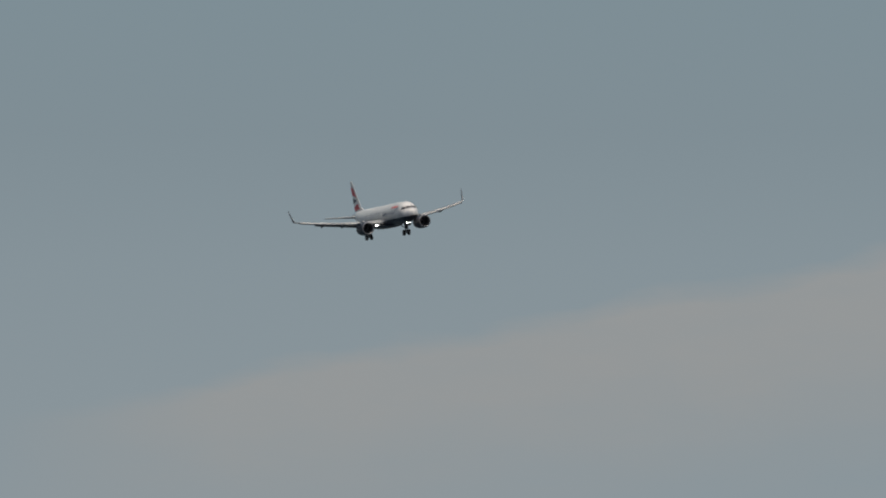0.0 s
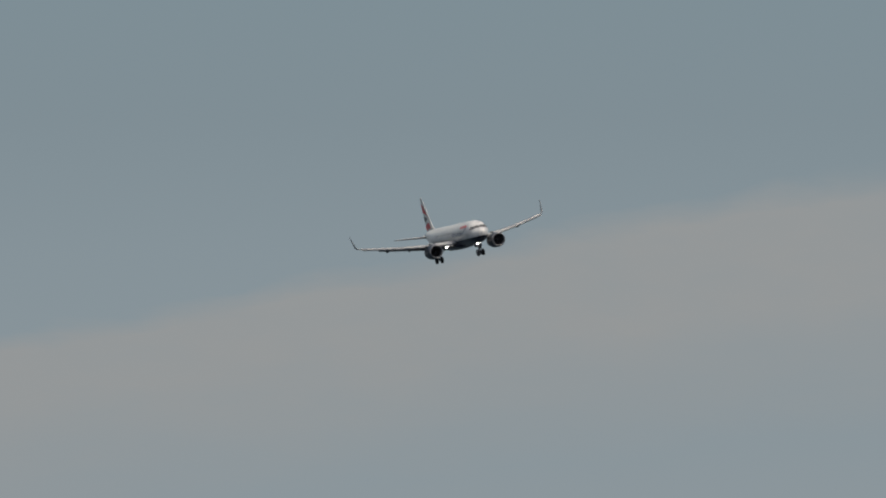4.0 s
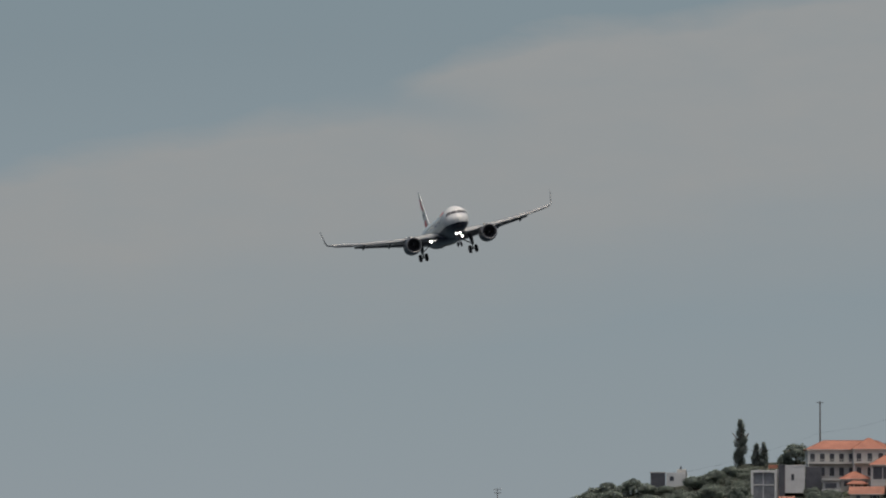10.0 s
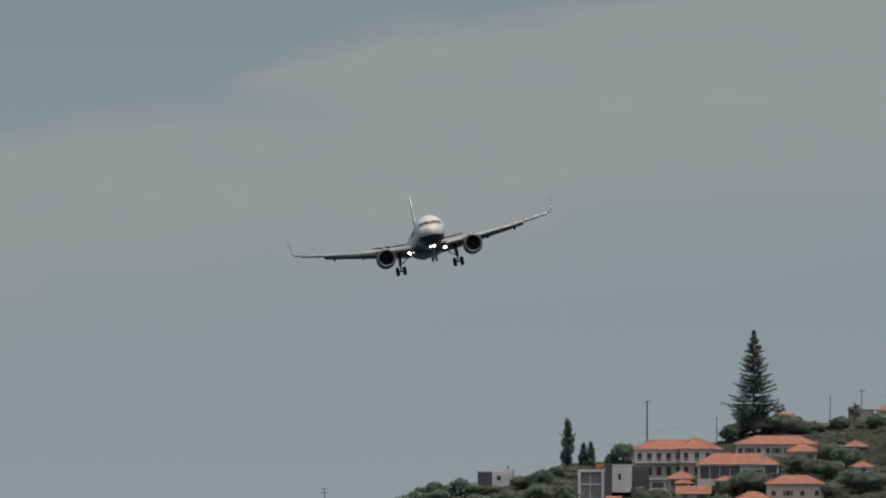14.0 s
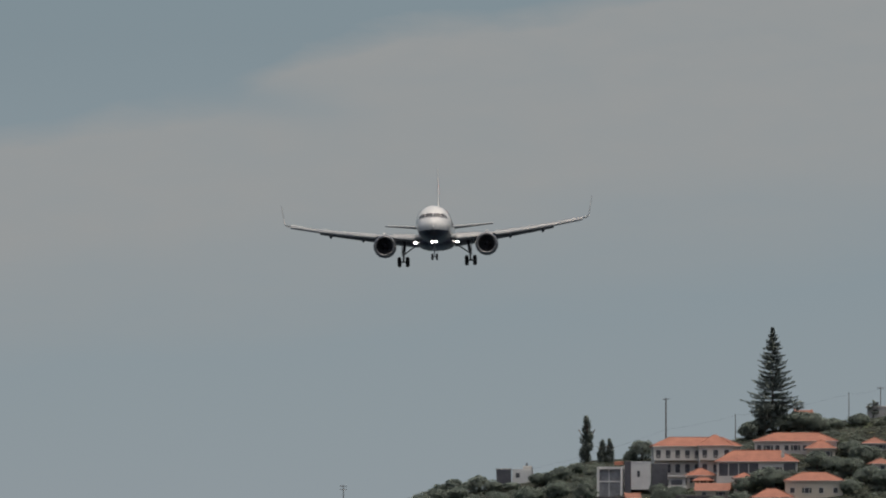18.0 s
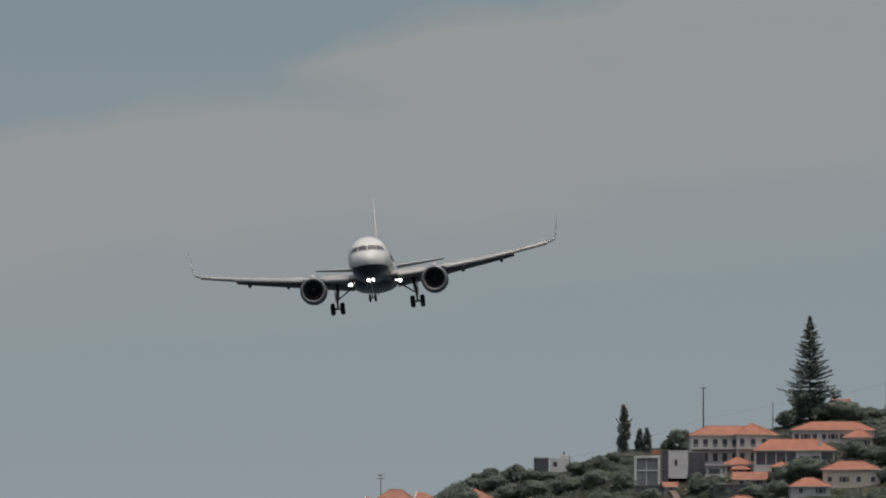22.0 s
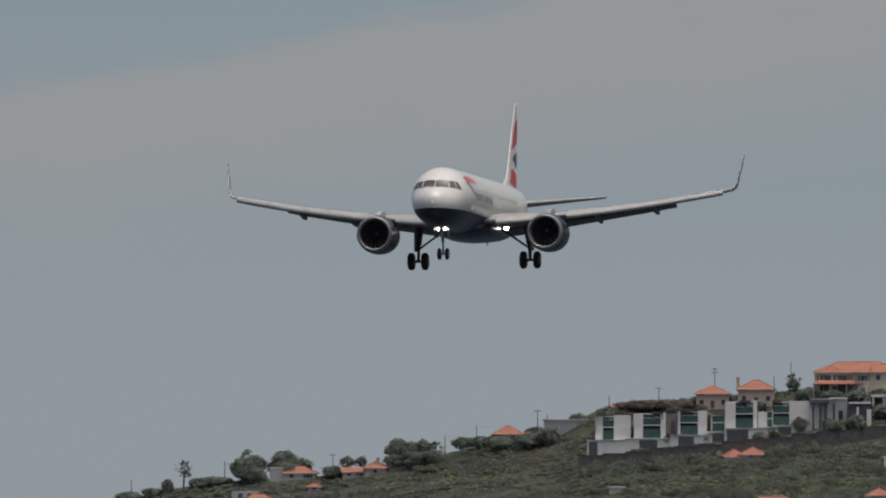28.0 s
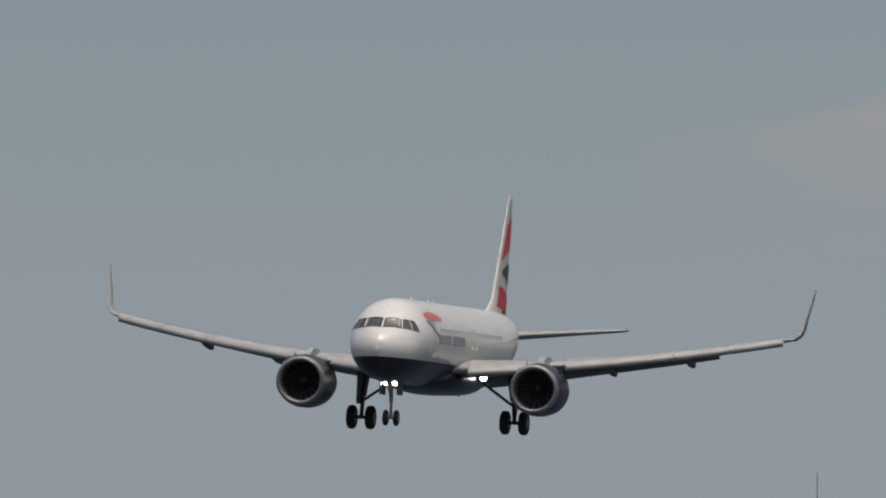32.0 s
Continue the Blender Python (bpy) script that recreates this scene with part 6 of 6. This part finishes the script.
tree(-955, 1192, 1149, 30, "ragged", "sparse leaning tree on the skyline")
tree(-984, 1210, 1182, 22, "low", "small dense dark tree on the skyline")
tree(-842, 1180, 1130, 36, "ragged", "open-crowned dark tree on the skyline")
tree(-826, 1182, 1140, 40, "round", "dark skyline tree with gaps")
tree(-846, 1184, 1154, 34, "round")
tree(-775, 1172, 1133, 46, "round", "dark spreading tree behind the orange roof")
tree(-748, 1172, 1146, 44, "low")
tree(-790, 1172, 1148, 34, "low")
tree(-900, 1192, 1178, 56, "low")
tree(-925, 1198, 1180, 44, "low")
tree(-690, 1180, 1158, 40, "low")
tree(-665, 1166, 1143, 26, "round")
tree(-640, 1164, 1142, 22, "round")
tree(-574, 1158, 1110, 46, "round", "large dense dark tree on the ridge")
tree(-556, 1160, 1116, 40, "round")
tree(-530, 1154, 1112, 36, "round", "dark ridge tree with an uneven top")
tree(-508, 1152, 1116, 32, "ragged")
tree(-460, 1130, 1108, 40, "low")
tree(-430, 1126, 1106, 44, "low")
tree(-398, 1120, 1104, 40, "low")
tree(-392, 1130, 1107, 48, "low", "dense bush in front of the orange-roofed house")
tree(-345, 1128, 1104, 50, "low")
tree(-308, 1122, 1092, 46, "low")
tree(-150, 1064, 1044, 40, "low", "clipped brownish hedge along the ridge", BRUSH)
tree(-100, 1062, 1042, 46, "low", "clipped brownish hedge along the ridge", BRUSH)
tree(-68, 1062, 1041, 42, "low", "clipped brownish hedge along the ridge", BRUSH)
tree(-330, 1110, 1090, 40, "low")
tree(-290, 1104, 1082, 34, "low")
tree(-255, 1086, 1066, 34, "low")
tree(-170, 1062, 1046, 40, "low", "clipped brownish hedge along the ridge", BRUSH)
tree(-130, 1062, 1042, 50, "low", "clipped brownish hedge along the ridge", BRUSH)
tree(-1010, 1214, 1198, 40, "low")
tree(-1050, 1226, 1206, 50, "low")
tree(-1100, 1240, 1220, 50, "low")
tree(68, 1118, 1100, 30, "low")
tree(138, 1100, 1074, 32, "low", "dark bush in front of a white villa")
tree(190, 1100, 1076, 24, "low", "dark bush in front of a white villa")
tree(238, 1100, 1070, 36, "low", "dark bush in front of a white villa")
tree(-92, 1112, 1084, 20, "low", "dark bush between two white villas")
tree(-158, 1116, 1092, 16, "low", "dark bush between two white villas")
tree(140, 1078, 1060, 36, "low")
tree(286, 1078, 1052, 44, "low", "olive bush beside the villas")
tree(330, 1090, 1062, 50, "low")
tree(-850, 1190, 1146, 50, "round", "dense dark tree on the skyline")
tree(-832, 1192, 1162, 50, "low")
tree(-772, 1178, 1152, 52, "low")
tree(-576, 1164, 1136, 46, "low", "dark thicket under the ridge trees")
tree(-544, 1162, 1134, 50, "low", "dark thicket under the ridge trees")
tree(-510, 1158, 1132, 46, "low", "dark thicket under the ridge trees")
tree(1470, 838, 806, 44, "round")
tree(1562, 868, 832, 54, "round", "dense dark tree below the hilltop")
tree(1530, 850, 818, 46, "round")
tree(1398, 874, 838, 50, "low")
tree(1376, 772, 744, 40, "low", "dark bush at the foot of the tall conifer")
tree(1404, 772, 742, 36, "low", "dark bush at the foot of the tall conifer")
tree(962, 994, 953, 42, "round", "dark bushy tree before the yellow villa")
tree(1000, 1008, 970, 52, "round")
tree(1042, 1010, 976, 46, "low")
tree(1110, 966, 943, 30, "low", "dark bush before a white house")
tree(1162, 968, 940, 46, "low", "dark bush before a white house")
tree(1140, 994, 962, 40, "round")
tree(1222, 892, 868, 40, "low")
tree(1190, 886, 864, 34, "low")
tree(136, 1094, 1070, 26, "low", "dark bush in front of a white villa")
tree(205, 1104, 1078, 40, "low", "dark bush over the retaining wall")
tree(-88, 1106, 1082, 26, "low", "dark bush in a villa courtyard")
tree(-22, 1100, 1084, 16, "low", "dark bush in a villa courtyard")
tree(-98, 1124, 1108, 18, "low", "dark bush over the retaining wall")
tree(-28, 1118, 1104, 18, "low", "dark bush over the retaining wall")
tree(92, 1110, 1094, 20, "low", "dark bush over the retaining wall")
tree(-84, 1070, 1054, 24, "low", "brownish bush behind the villas", BRUSH)
tree(-36, 1066, 1050, 22, "low", "brownish bush behind the villas", BRUSH)
tree(70, 1064, 1046, 22, "low")
for u, v, t, w in ((150, 1044, 1024, 46), (196, 1046, 1026, 44), (238, 1048, 1027, 46), (280, 1046, 1022, 40), (262, 1068, 1040, 38), (312, 1078, 1046, 44), (380, 1060, 1034, 40), (420, 1054, 1030, 46), (452, 1044, 1016, 40), (352, 1066, 1040, 34)):
    tree(u, v, t, w, "low", "dark garden bush below the yellow house" if u < 340 else "dark bush before a white flat-roofed house")


def taken(u, v, r):
    return any(a < u < b and v > f - 14 and v - 0.9 * r < f for a, b, t, f in TAKEN)


def scrub():
    """Low growth over the slope in long uneven patches, and single bushes in it."""
    rng = random.Random(77)
    low, bush, dry, fresh = (([], [], []) for _ in range(4))

    def tuft(u, v, r, count, leaf, into, rise=0.55):
        """Leaves over a shallow dome; they lie much as the dome does, so that it shades softly."""
        y = depth_at(u, v)
        p = place(u, v, y)
        R = r * y / F
        V, Fc, N = into
        for _ in range(count):
            k, q = rng.random() * 6.283, rng.random() ** 0.5
            up = (1 - q * q) ** 0.5 * (0.6 + 0.5 * rng.random())
            c = Vector((p.x + R * q * math.cos(k), p.y + R * q * math.sin(k), p.z + R * rise * up))
            t = Vector((rise * q * math.cos(k) + rng.gauss(0, 0.32), rise * q * math.sin(k) - 0.25 + rng.gauss(0, 0.32), 1.0)).normalized()
            e = leaf * (0.6 + 0.8 * rng.random())
            a = t.orthogonal().normalized()
            z = rng.random() * 6.283
            a = a * math.cos(z) + t.cross(a) * math.sin(z)
            b = t.cross(a) * 0.8
            n = len(V)
            V += [tuple(c + e * (a + 0.2 * b)), tuple(c + e * b), tuple(c - e * (a - 0.1 * b)), tuple(c - e * b * 0.9 + e * 0.4 * t)]
            Fc.append((n, n + 1, n + 2, n + 3))
            N += [tuple((t + Vector((rise * q * math.cos(k), rise * q * math.sin(k) - 0.2, 1.0))).normalized())] * 4

    def fields(u, v):
        """Old terraced fields on the long shoulder, with grass treads between dark banks."""
        return -900 < u < -225 and v > ridge(u) + 26

    def growth(u, v):
        """How high the growth is there, in long uneven bands: below 0 grass, above 0.25 bushes."""
        w = v + 0.10 * u
        return 0.8 * noise.noise((u / 150, w / 30, 2.0)) + 0.45 * noise.noise((u / 55, w / 16, 7.0)) + 0.2 * noise.noise((u / 16, w / 7, 3.0))

    def meadow(u, v):
        """A fresh green patch low on the slope, dark thicket under the villas and along the upper ridge."""
        if 790 < u < 1090 and v < 915:
            return -0.4
        if not -300 < u < 330 or v < 1080:
            return 0.0
        return 0.55 * math.exp(-((u + 85) / 65) ** 2 - ((v - 1192) / 15) ** 2) + 0.45 * math.exp(-((u - 190) / 50) ** 2 - ((v - 1192) / 10) ** 2) - 0.35 * math.exp(-((v - 1160) / 22) ** 2)

    def tread(u, v):
        """0 to 1 across a terrace, and its number."""
        k = (v + 0.08 * u + 5 * noise.noise((u / 130, v / 70, 4.0))) / 16.0
        return k - math.floor(k), math.floor(k)
    for _ in range(38000):
        u = rng.uniform(-1350, 1720)
        v = ridge(u) + 1 + rng.random() ** 0.8 * 260
        r = rng.uniform(3.0, 6.5)
        if taken(u, v, r * 0.6):
            continue
        garden = 290 < u < 900 and v > 1010
        if fields(u, v) or garden:
            across, row = tread(u, v)
            if across < 0.40 and noise.noise((u / 90, row * 3.1, 6.0)) > -0.25:
                tuft(u, v, rng.uniform(2.2, 4.2), 12, 0.28, bush if rng.random() < 0.85 else low, 1.0)
            else:
                g = noise.noise((u / 110, row * 2.3, 9.0)) + 0.4 * noise.noise((u / 30, v / 9, 5.0)) + rng.uniform(-0.15, 0.15)
                tuft(u, v, rng.uniform(2.0, 4.0), 11, 0.28, (fresh if g > 0.28 else low) if garden else dry if g > -0.05 else low, 0.15)
            continue
        g = growth(u, v) + 0.22 - min(0.0, meadow(u, v)) + rng.uniform(-0.12, 0.12)
        hue = noise.noise((u / 70, v / 24, 21.0)) + meadow(u, v) + rng.uniform(-0.1, 0.1)
        into = dry if g < -0.16 else fresh if hue > 0.18 else low if g < 0.2 else bush
        tuft(u, v, r, 11, 0.32, into, 0.25 if g < -0.16 else 0.55)
    for _ in range(9500):
        u = rng.uniform(-1350, 1720)
        v = ridge(u) + 4 + rng.random() ** 0.8 * 260
        g = growth(u, v) + (-0.30 if fields(u, v) else 0.22)
        if g + rng.uniform(-0.10, 0.10) < 0.12:
            continue
        r = rng.uniform(4, 7) if fields(u, v) else rng.uniform(6, 16)
        if taken(u, v, r * 0.8):
            continue
        hue = noise.noise((u / 70, v / 24, 21.0)) + meadow(u, v) + rng.uniform(-0.15, 0.15)
        into = fresh if hue > 0.16 else bush if hue > -0.12 or v < ridge(u) + 45 else low
        for _ in range(3):
            q = r * rng.uniform(0.5, 0.9)
            tuft(u + rng.gauss(0, 0.45) * r, v + rng.gauss(0, 0.15) * r, q, int(q * q * 0.6) + 8, 0.25, into, rng.uniform(0.4, 0.8))
    # bushes against the retaining wall of the villas
    for _ in range(420):
        u = rng.uniform(-250, 170)
        v, r = 1162 - (u + 232) * 0.1 + rng.uniform(-2, 16), rng.uniform(4, 9)
        if -4 < u < 82:
            continue
        tuft(u, v, r, 40, 0.30, bush if rng.random() < 0.75 else low, 1.3)
    # hedges along the old field terraces
    for j in range(13):
        u = rng.uniform(-900, -700)
        drop = 18 + j * 11 + rng.uniform(-3, 3)
        while u < rng.uniform(40, 160):
            u += rng.uniform(3, 7)
            if noise.noise((u / 60, j * 3.7, 1.0)) < -0.12:
                continue
            v = ridge(u) * 0.5 + 0.5 * (1150 - u * 0.06) + drop + 3 * noise.noise((u / 40, j, 0))
            if v > ridge(u) + 8 and not taken(u, v, 4):
                tuft(u, v, rng.uniform(2.5, 5.5), 14, 0.34, bush if rng.random() < 0.7 else low)
    tagged(new("scrub", mesh_of("scrub", *low[:2], SCRUB, None, True, low[2])), "olive green scrub over the hillside", "bushes", "", "stuff")
    tagged(new("undergrowth", mesh_of("undergrowth", *bush[:2], UNDER, None, True, bush[2])), "dark green undergrowth between the houses", "bushes", "", "stuff")
    tagged(new("shrubbery", mesh_of("shrubbery", *fresh[:2], FRESH, None, True, fresh[2])), "fresh green shrubs in patches on the slope", "bushes", "", "stuff")
    tagged(new("dry_grass", mesh_of("dry_grass", *dry[:2], STRAW, None, True, dry[2])), "pale dry grass tufts on the terraces", "grass", "", "stuff")


def garden_path(a, b, wide, label):
    """A worn strip of bare earth up the slope, between two spots of the hillside."""
    rng = random.Random(31)
    V, Fc = [], []
    n = 14
    for i in range(n + 1):
        k = i / n
        u, v = a[0] + (b[0] - a[0]) * k + 2.0 * math.sin(5 * k), a[1] + (b[1] - a[1]) * k
        h = wide * (0.42 + 0.16 * rng.random())
        for e in (-1, 1):
            p = on_hill(u + e * h, v)
            V += [(p.x, p.y, p.z + 0.75), (p.x, p.y, p.z - 0.8)]
    for i in range(n):
        q = i * 4
        Fc += [(q, q + 2, q + 6, q + 4), (q, q + 4, q + 5, q + 1), (q + 2, q + 3, q + 7, q + 6)]
    Fc += [(0, 1, 3, 2), (n * 4, n * 4 + 2, n * 4 + 3, n * 4 + 1)]
    tagged(new("garden_path", mesh_of("garden_path", V, Fc, EARTH)), label, "path", "", "thing")
    TAKEN.append((min(a[0], b[0]) - 3, max(a[0], b[0]) + 3, min(a[1], b[1]), max(a[1], b[1]) + 3))


garden_path((1144, 899), (1160, 915), 13, "reddish bare earth path below the small shed")
scrub()


def terraces():
    """Dry stone terrace walls in long uneven lines."""
    rng = random.Random(9)
    for j in range(6):
        shapes = []
        u = rng.uniform(-760, -500)
        end = rng.uniform(-160, 60)
        drop = 34 + j * 21
        while u < end:
            du = rng.uniform(14, 26)
            if rng.random() < 0.6 and ridge(u) + drop > 1128:
                a = on_hill(u, ridge(u) * 0.55 + 0.45 * 1120 + drop)
                b = on_hill(u + du, ridge(u + du) * 0.55 + 0.45 * 1120 + drop)
                hgt = rng.uniform(0.3, 0.7)
                q = [(a.x, a.y, a.z - 1), (b.x, b.y, b.z - 1), (b.x, b.y + 0.8, b.z - 1), (a.x, a.y + 0.8, a.z - 1), (a.x, a.y + 0.1, a.z + hgt), (b.x, b.y + 0.1, b.z + hgt * 0.9), (b.x, b.y + 0.8, b.z + hgt * 0.9), (a.x, a.y + 0.8, a.z + hgt)]
                shapes.append((q, [(3, 2, 1, 0), (4, 5, 6, 7), (0, 1, 5, 4), (1, 2, 6, 5), (2, 3, 7, 6), (3, 0, 4, 7)]))
            u += du
        for shape in shapes:
            tagged(new("terrace_wall", mesh_of("terrace_wall", *shape, STONE)), "low dry stone terrace wall in the fields", "wall", "terrace walls", "thing")


terraces()


# ---- poles and wires ----
def pole(u, v, top, arms=1, r=0.13):
    y = depth_at(u, v)
    k = y / F
    h = (v - top) * k
    ob = new("utility_pole")
    ob.matrix_basis = Matrix.Translation(place(u, v, y))
    tagged(ob, "weathered wooden utility pole with a crossarm", "pole", "utility poles", "thing")
    part("shaft", mesh_of("shaft", *tube((0, 0, -1.0), (0, 0, h), r, r * 0.7, 8), POLEWOOD, None, True), ob)
    for i in range(arms):
        z = h - 0.35 - 0.9 * i
        arm = part("crossarm", mesh_of("crossarm", *box(-0.9, 0.9, -0.12, 0.02, z - 0.07, z + 0.07), POLEWOOD), ob)
        for x in (-0.8, 0, 0.8):
            part("insulator", mesh_of("insulator", *tube((x, -0.05, z + 0.07), (x, -0.05, z + 0.3), 0.07, 0.05, 6), GREENHOUSE), arm)
    return place(u, top + 3, y)


tips = [pole(1203, 800, 712, 1, 0.22), pole(1326, 785, 740, 0), pole(1527, 760, 702, 0), pole(1583, 745, 692, 1)]
far = pole(966, 862, 834, 0)
low_fix = place(1203, 768, depth_at(1203, 800))
others = [pole(632, 930, 866, 2), pole(-13, 1040, 986, 2), pole(122, 1028, 976, 0), pole(-327, 1100, 1060, 1), pole(-310, 1100, 1068, 0), pole(-435, 1126, 1088, 0), pole(-491, 1138, 1105, 0), pole(-690, 1178, 1138, 1), pole(-664, 1172, 1142, 0),
          pole(-882, 1190, 1150, 0), pole(-1048, 1226, 1184, 0), pole(-200, 1056, 1036, 0), pole(-112, 1048, 1020, 1), pole(92, 1030, 1000, 0), pole(312, 1004, 968, 0), pole(-1435, 1283, 1179, 0)]


def wire(a, b, sag):
    a, b = Vector(a), Vector(b)
    pts = [a.lerp(b, i / 8) - Vector((0, 0, sag * 4 * (i / 8) * (1 - i / 8))) for i in range(9)]
    tagged(new("overhead_wire", mesh_of("overhead_wire", *join(*[tube(p, q, 0.016, 0.016, 4) for p, q in zip(pts, pts[1:])]), WIRE)), "thin black overhead wire between poles", "wire", "overhead wires", "thing")


wire(low_fix, tips[1], 0.4)
wire(tips[1], tips[2], 0.7)
wire(tips[2], tips[3], 0.5)
wire(far, low_fix, 0.8)
wire(tips[3], place(1700, 700, 4000), 1.0)
wire(others[3], others[5], 1.0)
wire(others[5], others[6], 0.8)

motions()
